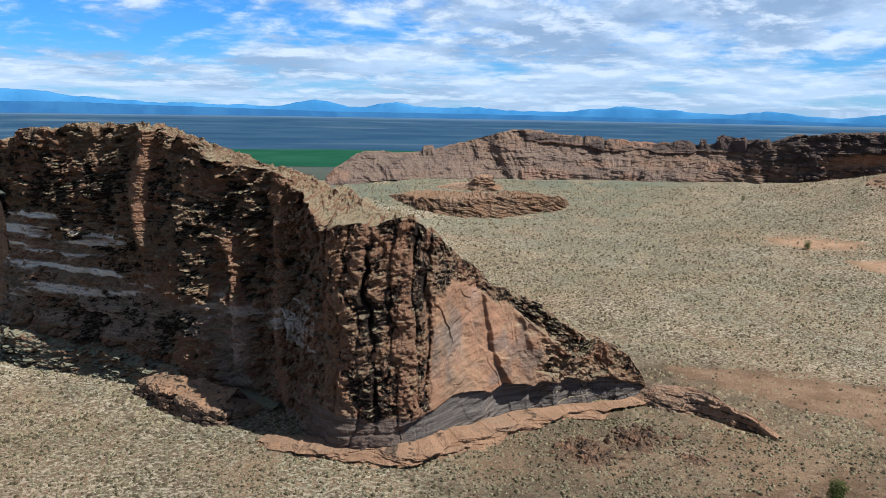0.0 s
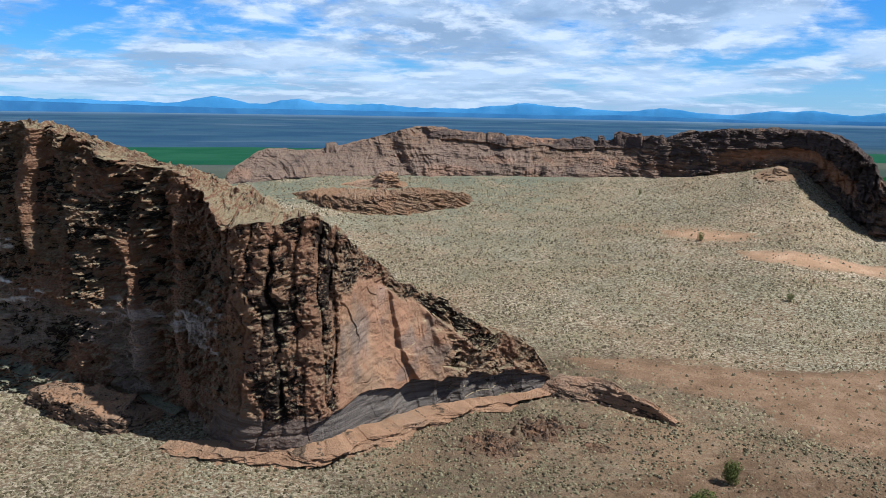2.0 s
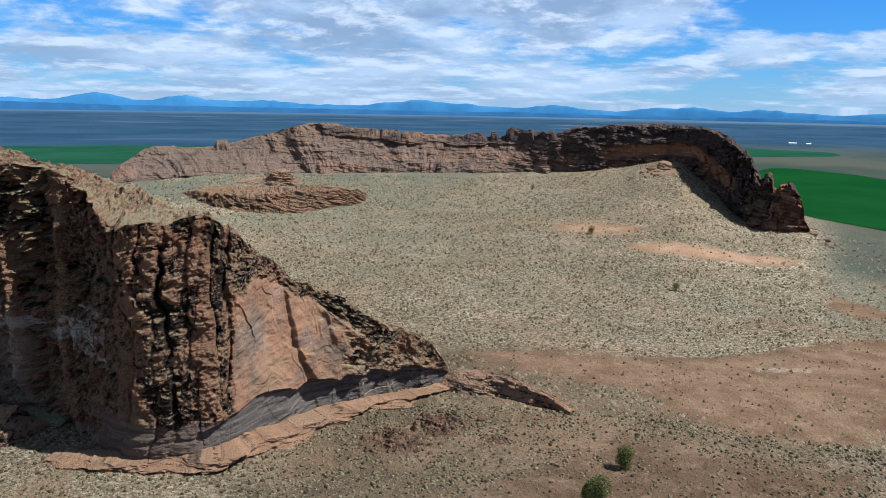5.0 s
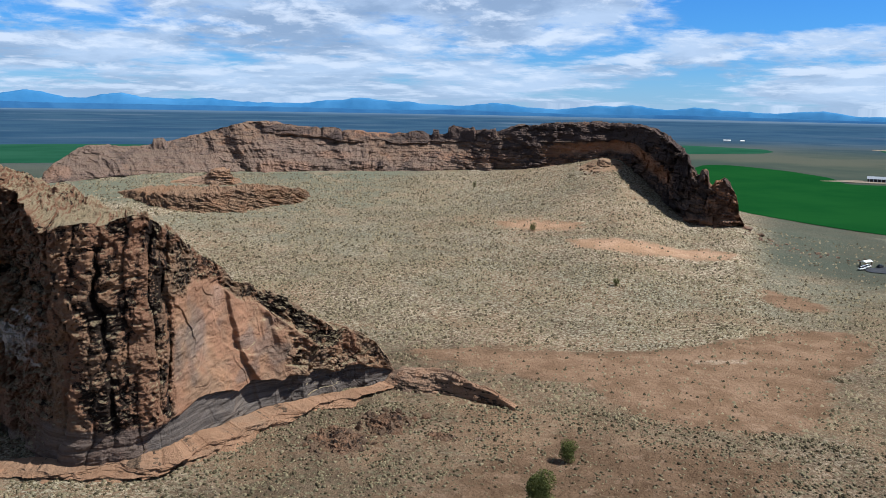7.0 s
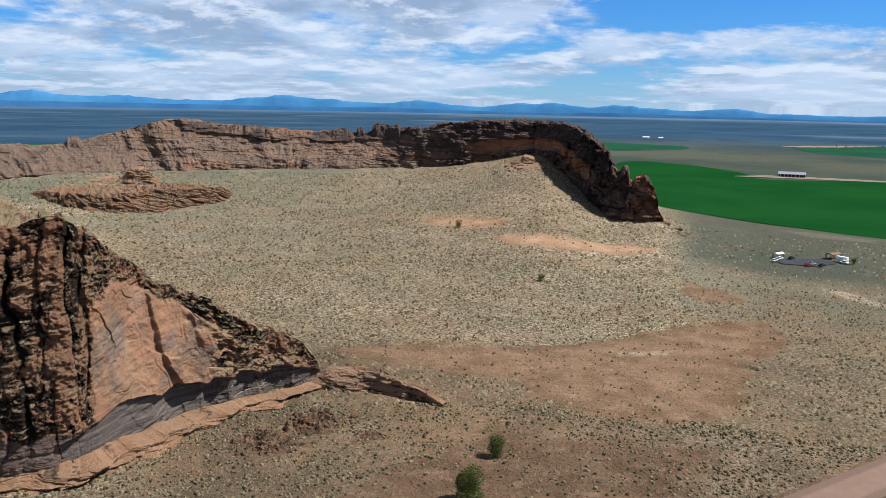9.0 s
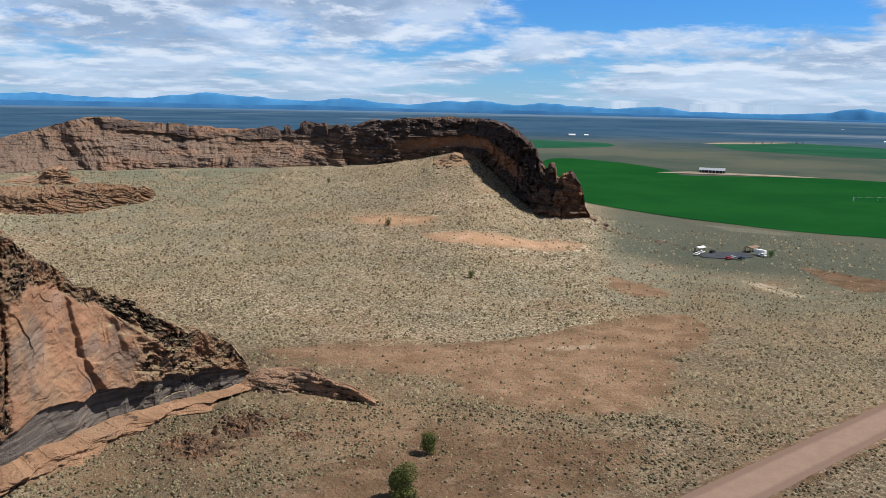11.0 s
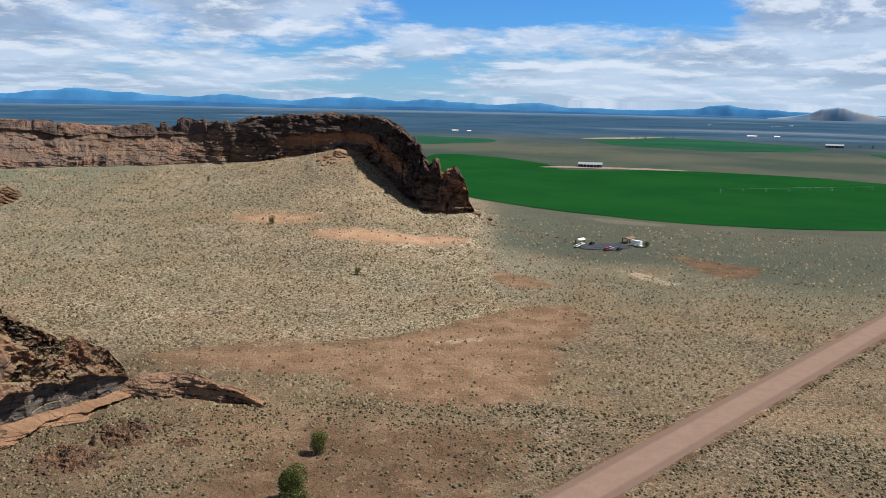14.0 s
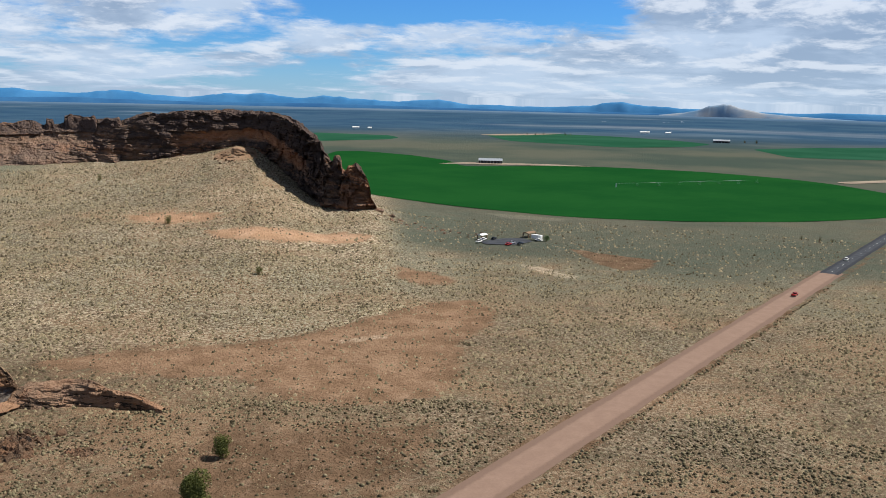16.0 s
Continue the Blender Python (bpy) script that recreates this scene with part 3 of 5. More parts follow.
def ridged(x, y, octaves, seed):
    """Sharp crests and rounded hollows, about -1 to 1."""
    total, amp, k = 0.0, 1.0, 1.0
    for i in range(octaves):
        total = total + amp * (1 - 2.2 * np.abs(vnoise(np.asarray(x) * k, np.asarray(y) * k, 0, seed + 7 * i)))
        amp, k = amp * 0.5, k * 2.1
    return total / 1.6


# panels of the long wall: bearing, height, half width, half height, orange, grey, varnish
PANELS = [
    (-26.6, 39, 1.3, 7, 0.0, 1.0, -0.9), (-22.8, 41, 1.5, 4, 0.0, 0.9, -0.7), (-24.0, 31, 2.8, 2.6, 0.0, 1.0, -0.9), (-24.0, 24, 2.6, 3.2, 0.0, 0.8, -0.6),
    (-21.4, 27, 1.6, 2.4, 0.0, 0.9, -0.7), (-19.2, 30, 1.6, 4.5, 0.9, 0.0, -0.6), (-15.5, 64, 1.2, 4.5, 1.0, 0.0, -0.8), (-14.9, 40, 0.7, 8, 0.8, 0.0, -0.6),
    (-10.2, 53, 1.5, 7, 0.5, 0.0, -0.6), (-11.6, 60, 1.0, 4, 0.5, 0.0, -0.5), (-10.6, 27, 1.3, 4, 0.0, 0.6, -0.4), (-17.4, 13, 0.55, 4, 1.0, 0.0, -0.8),
    (-10.4, 8, 1.0, 5, 1.0, 0.0, -0.8), (-14.3, 27, 1.6, 3, 0.3, 0.5, -0.5), (-14.6, 17, 1.6, 5, 0.2, 0.0, -0.35),
]


# pillars of the prow: bearing of each cleft, how far the pillar after it stands out, its orange, its varnish, the depth of the cleft
PROW = [(-10.6, 0.4, 0.25, 0.05, 0.2), (-7.6, 1.5, 0.45, -0.05, 0.7), (-6.2, 1.0, 0.35, 0.10, 0.3), (-5.0, 0.9, 0.35, 0.12, 1.5), (-3.3, 1.7, 0.75, -0.12, 0.3), (-1.7, 0.5, 0.30, 0.22, 1.5), (-0.7, 0.0, 0.6, 0.0, 1.0)]
# hollows washed out under the smooth face: bearing, half width, depth
GROTTOES = [(1.2, 1.6, 0.8), (4.6, 1.5, 2.4), (7.1, 0.8, 2.2), (9.0, 0.9, 2.6), (11.2, 0.9, 2.2)]


def carve_near(s, z, t1, t2, t3, face, st):
    fx, fy, fz, rim = (st[:, k][:, None] for k in (0, 1, 2, 6))
    az = np.degrees(np.arctan2(fx, fy)) + 0 * z
    above = z - fz
    hgt = np.clip(above / np.maximum(rim - fz, 4), 0, 1.3)
    small = smooth(rim - fz, 3, 28)
    wob = vnoise(s / 14, z / 14, 0, 11)
    prow = smooth(az, -10.4, -9.0) * smooth(az, 0.4, -0.9)
    cap_deep = np.interp(az, [-1.0, 0.2, 1.0, 3.0, 3.6, 6.0, 7.5], [18, 14, 7, 4, 6.5, 5.5, 6])
    below_rim = rim - z + 2.5 * wob + 1.2 * vnoise(s / 4, z / 3, 0, 13)
    slab = smooth(az + 0.35 * wob, -0.9, -0.4) * smooth(below_rim, cap_deep - 1.2, cap_deep + 1.2) * (1 - 0.8 * smooth(az + 1.0 * wob + 0.5 * vnoise(s / 3, z / 3, 0, 20), 5.9, 7.6))
    long_wall = smooth(az, -8.8, -10.6)
    panel_orange, panel_grey, panel_skin = 0 * z, 0 * z, 0 * z
    ragged = 0.55 * vnoise(s / 12, z / 2.2, 0, 12) + 0.4 * vnoise(s / 4, z / 0.9, 0, 14) + 0.25 * vnoise(s / 1.1, z / 0.7, 0, 16)
    for p_az, p_z, p_w, p_h, p_o, p_g, p_v in PANELS:
        inside = smooth(np.maximum(np.abs(az - p_az) / p_w, np.abs(z - p_z) / p_h) + ragged, 1.15, 0.75)
        panel_orange, panel_grey, panel_skin = np.maximum(panel_orange, p_o * inside), np.maximum(panel_grey, p_g * inside), np.minimum(panel_skin, p_v * inside)
    panel_grey = panel_grey * (0.15 + 0.85 * smooth(vnoise(s / 40, z / 1.5, 0, 96) + 0.3 * vnoise(s / 8, z / 0.8, 0, 98), -0.25, 0.15))
    foot = smooth(above + 2.6 * wob, 10.5, 8.5) * smooth(az, -10.5, -8.5) * smooth(az, 0.0, -1.0)
    rough = (1 - 0.98 * slab) * (1 - 0.75 * panel_grey) * (1 - 0.35 * panel_orange) * (1 - 0.75 * foot)
    # broad buttresses and recesses of the long wall, with three ribs
    out = long_wall * (2.0 * ridged(s / 34, z / 90, 3, 17) + 1.3 * ridged(s / 13, z / 40, 2, 19)) * (0.5 + 0.5 * smooth(hgt, 0.0, 0.3))
    lean_az = az + 0.5 * vnoise(s / 9, z / 12, 0, 18) + 0.7 * (hgt - 0.7)
    rib = 4.6 * np.exp(-((lean_az + 19.6) / 0.55) ** 2) * smooth(hgt, 0.42, 0.55) + 4.4 * np.exp(-((lean_az + 14.3) / 0.5) ** 2) * smooth(hgt, 0.05, 0.15) * smooth(hgt, 0.72, 0.6) + 3.0 * np.exp(-((lean_az + 11.6) / 0.45) ** 2)
    out = out + rib
    rough = rough * (1 - 0.6 * long_wall * smooth(rib, 1.0, 2.5))
    # the pillars of the prow
    col = az + 0.75 * vnoise(s / 14, z / 14, 0, 21) + 0.30 * vnoise(s / 3, z / 3.5, 0, 22)
    p_orange, p_skin, cleft = 0 * z, 0 * z, 0 * z
    for (c0, c_out, c_or, c_sk, c_deep), nxt in zip(PROW[:-1], PROW[1:]):
        f = np.clip((col - c0) / (nxt[0] - c0), 0, 1)
        here = (f > 0) & (f < 1)
        out = out + prow * here * (1.0 * c_out + 0.7 * (1 - np.abs(2 * f - 1) ** 4))
        p_orange, p_skin = np.where(here, c_or, p_orange), np.where(here, c_sk, p_skin)
        cleft = np.maximum(cleft, c_deep * np.exp(-((col - c0) / (0.10 + 0.05 * c_deep)) ** 2) * smooth(vnoise(s / 20, z / 11, 0, 23), -0.5, 0.3))
    cleft = np.maximum(cleft, np.exp(-((col + 0.7) / 0.2) ** 2)) * prow * smooth(hgt, 0.1, 0.25)
    out = out - 1.9 * cleft
    # beds: courses of broken blocks, larger and smaller, with dark joints between
    gate = 0.35 + 0.65 * smooth(vnoise(s / 13, z / 11, 0, 15), -0.35, 0.35)
    b_out, b_v, b_u = blocks(s, z, 7.5, 2.9, 31)
    c_out, c_v, c_u = blocks(s, z, 3.0, 1.05, 35)
    d_out, d_v, d_u = blocks(s, z, 1.5, 0.55, 39)
    keep = 0.16 + 0.84 * long_wall
    fine = 0.16 + 0.84 * long_wall
    w1, w2 = 1.3 * vnoise(s / 4.3, z / 5.1, 0, 24) + 0.5 * vnoise(s / 1.7, z / 1.9, 0, 25), 1.3 * vnoise(s / 5.3, z / 4.1, 0, 26) + 0.5 * vnoise(s / 1.9, z / 1.6, 0, 27)
    p1, p2 = 0.84 * s + 0.54 * z + w1, 0.84 * z - 0.54 * s + w2
    knobs = 0.6 * ridged(p1 / 2.5, p2 / 2.3, 3, 51) + 0.5 * ridged(p1 / 6.5, p2 / 5.5, 2, 55)
    bits = vnoise(p1 / 0.85, p2 / 0.8, 0, 52) + 0.6 * vnoise(p2 / 0.5, p1 / 0.55, 0, 56)
    out = out + prow * rough * (0.9 * fbm(s / 6, z / 7, 0, 3, 48) + 0.4 * ridged(p2 / 4.5, p1 / 5.0, 2, 49))
    out = out + rough * (gate * keep * (0.65 * b_out - 1.0 * b_v - 0.5 * b_u) + fine * (0.62 * c_out - 0.45 * c_v - 0.45 * c_u) + fine * (0.35 * d_out - 0.15 * d_v - 0.2 * d_u))
    out = out + long_wall * rough * (0.6 * knobs + 0.3 * bits)
    out = out + (1 - long_wall) * rough * (0.85 * knobs + 0.40 * bits + 0.30 * vnoise(s / 9, (z - 0.15 * s) / 2.2, 0, 54))
    ledge = vnoise(s / 45, (z + 3.0 * wob) / 5.0, 0, 41)
    out = out + long_wall * 1.3 * ledge + 2.0 * fbm(s / 26, z / 40, 0, 2, 43)
    pocket = smooth(vnoise((s + 0.3 * z + w1) / 2.4, (z + 0.6 * wob + 0.5 * w2) / 1.3, 0, 53), 0.05, 0.55)
    out = out + rough * (0.45 * ridged(p1 / 5.5, p2 / 3.6, 3, 45) - 1.4 * pocket * (0.25 + 0.75 * long_wall) + 0.35 * fbm(s / 1.5, z / 0.6, 0, 2, 57))
    lee = smooth(az, -16.5, -14.0) * smooth(az, -7.6, -8.8)
    knob = ridged(p1 / 4.5, p2 / 4.0, 3, 59)
    out = out + lee * rough * (1.5 * knob - 0.9 * pocket + 0.8 * c_out)
    # the smooth faces: three plates set back one behind the other, fine slanting beds
    slant = z - 0.30 * s
    shift = 0.35 * vnoise(s / 16, z / 9, 0, 66) + 0.10 * vnoise(s / 4, z / 3, 0, 68) + 0.05 * vnoise(s / 1.5, z / 1.2, 0, 70)
    edge1 = az - (2.9 + 0.042 * (45 - z)) + shift
    edge2 = az - (5.6 + 0.05 * (34 - z)) + 1.2 * shift
    plates = (0.5 + 1.3 * smooth(z, 42, 24)) * smooth(edge1, -0.10, 0.14) + (0.4 + 0.9 * smooth(vnoise(s / 20, z / 8, 0, 64), -0.4, 0.3)) * smooth(edge2, -0.08, 0.12)
    flake = smooth(vnoise(s / 12 + z / 30, z / 16, 0, 67) + 0.25 * vnoise(s / 3, z / 3, 0, 72), 0.16, 0.24)
    out = out + slab * (0.2 + plates + 0.10 * flake + 1.8 * fbm(s / 17, z / 20, 0, 3, 63) + 0.12 * fbm(s / 12, slant / 1.3, 0, 3, 65) + 0.30 * fbm(s / 2.5, z / 2.0, 0, 3, 74) + 0.25 * ridged(s / 9, z / 22, 3, 62) + 0.55 * smooth(vnoise(p1 / 8, p2 / 11, 0, 110), -0.05, 0.05) + 0.30 * smooth(vnoise(p2 / 4, p1 / 6, 0, 112), -0.06, 0.06))
    blocky = 0.9 * smooth(az, 6.2, 7.6) * (1 - 0.4 * smooth(az, 12, 13.5))
    e_out, e_v, e_u = blocks(s, z, 6.0, 3.6, 47)
    out = out + blocky * (1.6 * e_out - 0.5 * e_v - 0.8 * e_u + 1.2 * knobs)
    out = out * (0.45 + 0.55 * small)
    # the washed undercut along the foot, hollow by hollow
    arch = 0 * z
    for g_az, g_w, g_d in GROTTOES:
        arch = np.maximum(arch, g_d * np.clip(1 - ((az + 0.2 * wob - g_az) / g_w) ** 2, 0, 1) ** 0.7)
    brow = np.interp(az, [-3.0, -0.8, 2.9, 3.3, 6.6, 8.0, 11.0, 13.0], [6.5, 9.0, 7.8, 6.2, 5.6, 5.2, 4.4, 3.4]) + 0.45 * arch + 1.0 * vnoise(s / 9, 0, 0, 71)
    brow = np.minimum(brow, 0.60 * (rim - fz)) + 0 * z
    base = smooth(above, brow + 0.35, brow - 0.35) * smooth(az, -3.6, -2.4)
    hollow = np.clip(above / np.maximum(brow, 1), 0, 1)
    depth = (0.5 + 0.9 * smooth(az, 2.5, 4.0) + 0.75 * arch) * np.sin(np.pi * (0.46 + 0.30 * hollow))
    out = out * (1 - 0.7 * base) - base * depth + base * 0.22 * vnoise(s / 25, slant / 0.8, 0, 75)
    out = out + foot * 0.25 * vnoise(s / 40, (z - 0.05 * s) / 0.7, 0, 76)
    lift = smooth(t2, 0.0, 0.3) * (1 - 0.4 * t3) * (1.3 * fbm(s / 6, (t2 + 2 * t3) * 5, 0, 4, 77) + 0.8 * ridged(s / 3.0, (t2 + 4 * t3) * 9, 3, 78) + 0.5 * lattice(np.floor(s / 1.6 + vnoise(s / 3, t2 * 8, 0, 73)), np.floor((t2 + 3 * t3) * 14), 0 * s, 69)) * (0.3 + 0.7 * small)
    lift = lift + face * smooth(t1, 0.72, 1.0) * (1.5 * fbm(s / 10, 0 * s, 0, 3, 79) + 0.45 * lattice(np.floor(s / 3.4 + 0.6 * vnoise(s / 5, 0, 0, 82)), 0 * s, 0 * s, 80)) * (0.3 + 0.7 * small) + face * smooth(t1, 0.7, 1.0) * smooth(az, 3, 7) * smooth(az, 14.5, 12.5) * (0.9 * ridged(s / 4.2, 0 * s, 2, 106) + 0.6 * lattice(np.floor(s / 2.1 + 0.7 * vnoise(s / 3, z / 3, 0, 108)), 0 * s, 0 * s, 109))
    cap = smooth(below_rim, cap_deep + 1.0, cap_deep - 1.0) * smooth(az, -1.5, 0.5)
    cap = np.maximum(cap * (1 - 0.45 * smooth(az, 7, 9)), 0.42 * smooth(az, 6.2, 8.0) * smooth(above, brow, brow + 1))
    tone = vnoise(s / 9, z / 15, 0, 81) + 0.8 * vnoise(p1 / 4.5, p2 / 4.5, 0, 84) + 0.6 * vnoise(p2 / 1.6, p1 / 1.4, 0, 86)
    warm_low = long_wall * smooth(hgt + 0.10 * wob, 0.40, 0.22) * smooth(az, -19, -15)
    pale_low = smooth(hgt + 0.1 * wob, 0.70, 0.35) * (0.7 + 0.3 * smooth(az, -17.5, -14.5))
    # varnish, with shade painted into pockets and clefts; sunlit ribs and rim paler
    varnish = (0.27 - 0.38 * pale_low - 0.35 * smooth(hgt, 0.78, 0.93)) * long_wall + 0.06 + 0.02 * prow + 1.3 * prow * p_skin + rough * fine * (0.42 * b_out * gate + 0.30 * c_out + 0.45 * pocket) + rough * (0.16 * (1 - long_wall) - 0.28 * knobs - 0.15 * bits) + panel_skin - 0.22 * rib * long_wall + 0.50 * cap - slab * (0.50 - 0.30 * smooth(vnoise(s / 26, (z - 0.22 * s) / 1.5, 0, 94) + 0.5 * vnoise(s / 6, z / 5, 0, 95), 0.15, 0.6)) + 0.44 * tone + rough * (0.45 * cleft + 0.42 * keep * b_v + 0.22 * fine * np.maximum(c_v, c_u)) - 0.35 * warm_low + lee * rough * (0.5 * c_out - 0.45 * knob + 0.3 * pocket - 0.34) - 0.5 * foot + 0.5 * foot * smooth(vnoise(s / 30, z / 1.0, 0, 92), 0.1, 0.4)
    varnish = np.where(t2 > 0.10, 0.10 + 0.45 * cap * (1 - t2) + 0.5 * vnoise(s / 3, t2 * 9 + t3 * 20, 0, 83) + 0.3 * vnoise(s / 1.1, t2 * 25 + t3 * 50, 0, 104) + 0.3 * vnoise(s / 9, t2 * 4 + t3 * 9, 0, 85), varnish)
    band = smooth(vnoise(s / 60, (z - 0.03 * s) / 1.3, 0, 89) + 0.25 * vnoise(s / 3, z / 3, 0, 90), 0.0, 0.3)
    varnish = varnish * (1 - base) + base * (0.10 + 0.35 * band)
    slate = np.maximum(np.maximum(0.95 * base, 0.78 * foot), 0.5 * slab * smooth(vnoise(s / 7, (z - 0.3 * s) / 4, 0, 100) + 0.5 * vnoise(s / 3, z / 6, 0, 102), 0.1, 0.6))
    low_wash = long_wall * smooth(hgt, 0.45, 0.15) * smooth(vnoise(s / 15, z / 5, 0, 91), 0.1, 0.4)
    grey = np.maximum(panel_grey, np.maximum(0.3 * low_wash, 0.12 * slab * smooth(vnoise(s / 9, z / 7, 0, 93), 0.0, 0.4) * smooth(hgt, 0.3, 0.5)))
    sleek = np.clip(np.maximum(np.maximum(slab, 0.7 * base), np.maximum(0.7 * panel_grey, 0.5 * foot)), 0, 1) * (t2 < 0.05)
    patch = smooth(vnoise(s / 6, z / 9, 0, 87), 0.05, 0.35)
    orange = np.clip(0.85 * slab * (1 - base) * (0.25 + 0.75 * smooth(vnoise(s / 12, z / 10, 0, 88) + 0.5 * vnoise(p1 / 3, p2 / 4, 0, 99), -0.3, 0.4)) + (0.9 * patch + prow * p_orange) * (1 - slab) * (1 - base) + panel_orange + 0.35 * foot + 0.6 * warm_low + 0.5 * lee * smooth(knob, -0.2, 0.5), 0, 1)
    return out * face, lift, {"varnish": varnish, "grey": np.clip(grey, 0, 1), "orange": orange, "sleek": sleek, "slate": slate, "dust": smooth(t2, 0.02, 0.2)}


# foot x, y, z, way in, inset, rim height, top width, top rise, back width, back foot height
NEAR_CLIFF = [
    (-153, 288, 8, 0.4, 0.9, 3, 71, 16, -2, 70, 6),
    (-126, 272, 8, 0.3, 0.95, 3, 76, 14, -2, 75, 5),
    (-104, 263, 8, 0.3, 0.95, 3, 77, 14, -2, 75, 5),
    (-88, 253, 8, 0.3, 0.95, 3, 77.5, 14, -2, 75, 5),
    (-74, 244, 8, 0.3, 0.95, 3, 73, 14, -2, 75, 5),
    (-58, 238, 4, 0.25, 0.97, 6, 69, 14, -2, 75, 5),
    (-46, 230, 2, 0.2, 0.98, 9, 64.5, 16, -1, 75, 4),
    (-37, 216, 0.5, 0.25, 0.97, 7, 58, 26, 2, 60, 4),
    (-26, 204.8, 1, 0.1, 1.0, 4, 56, 34, 1, 50, 3),
    (-11, 203, 1, 0.0, 1.0, 6, 56, 30, -2, 48, 3),
    (-2, 208, 1, -0.15, 1.0, 6, 54, 20, -3, 46, 3),
    (6, 217, 1.5, -0.3, 0.95, 7, 47, 14, -3, 42, 3),
    (14, 223, 2, -0.4, 0.92, 8, 40, 11, -3, 38, 2),
    (22, 229, 2.2, -0.45, 0.9, 8, 34, 10, -2, 32, 2),
    (33, 232.5, 2.3, -0.45, 0.9, 8, 27.8, 9, -2, 26, 2),
    (44, 238.5, 2.4, -0.4, 0.92, 7, 19.8, 8, -1, 20, 2),
    (50, 240.5, 2.4, -0.3, 0.95, 5, 16.2, 7, 0, 14, 1),
    (54, 241.5, 2.4, -0.25, 0.97, 4, 14.2, 6, 0, 9, 1),
    (57.3, 242.5, 2.2, -0.1, 1.0, 2.4, 10, 5, 0, 6, 1),
    (59.3, 244, 1.6, 0.1, 1.0, 1.2, 6.0, 3, 0, 3, 1),
    (60.3, 247, 1.2, 0.5, 0.9, 0.5, 2.0, 1, 0, 1, 1),
]
near = sweep("rock_cliff", NEAR_CLIFF, 1180, 420, ROCK, carve_near, (0.79, 0.89), sink=4.5, crisp=True)
tagged(near, "tall layered brown tuff cliff with dark varnish and orange faces", "cliff")


def carve_plain(s, z, t1, t2, t3, face, st):
    out = 2.5 * fbm(s / 20, z / 20, 0, 4, 201)
    return out * face, 0 * z, {"varnish": 0.3 + 0 * z, "grey": 0 * z, "orange": 0 * z}


ARM = [(-430, 700, 12, 0.9, 0.3, 18, 52, 20, 0, 80, 12), (-400, 560, 12, 0.85, 0.5, 18, 60, 20, 0, 80, 12), (-310, 440, 10, 0.7, 0.7, 16, 64, 20, 0, 75, 10), (-205, 343, 8, 0.55, 0.85, 15, 64, 20, 0, 70, 8), (-176, 312, 8, 0.5, 0.87, 6, 68, 18, -1, 70, 8), (-151, 287, 8, 0.4, 0.9, 4, 71, 16, -2, 70, 6)]
tagged(sweep("crater_arm", ARM, 160, 60, ROCK, carve_plain), "brown tuff ridge that carries the crater rim on", "cliff")


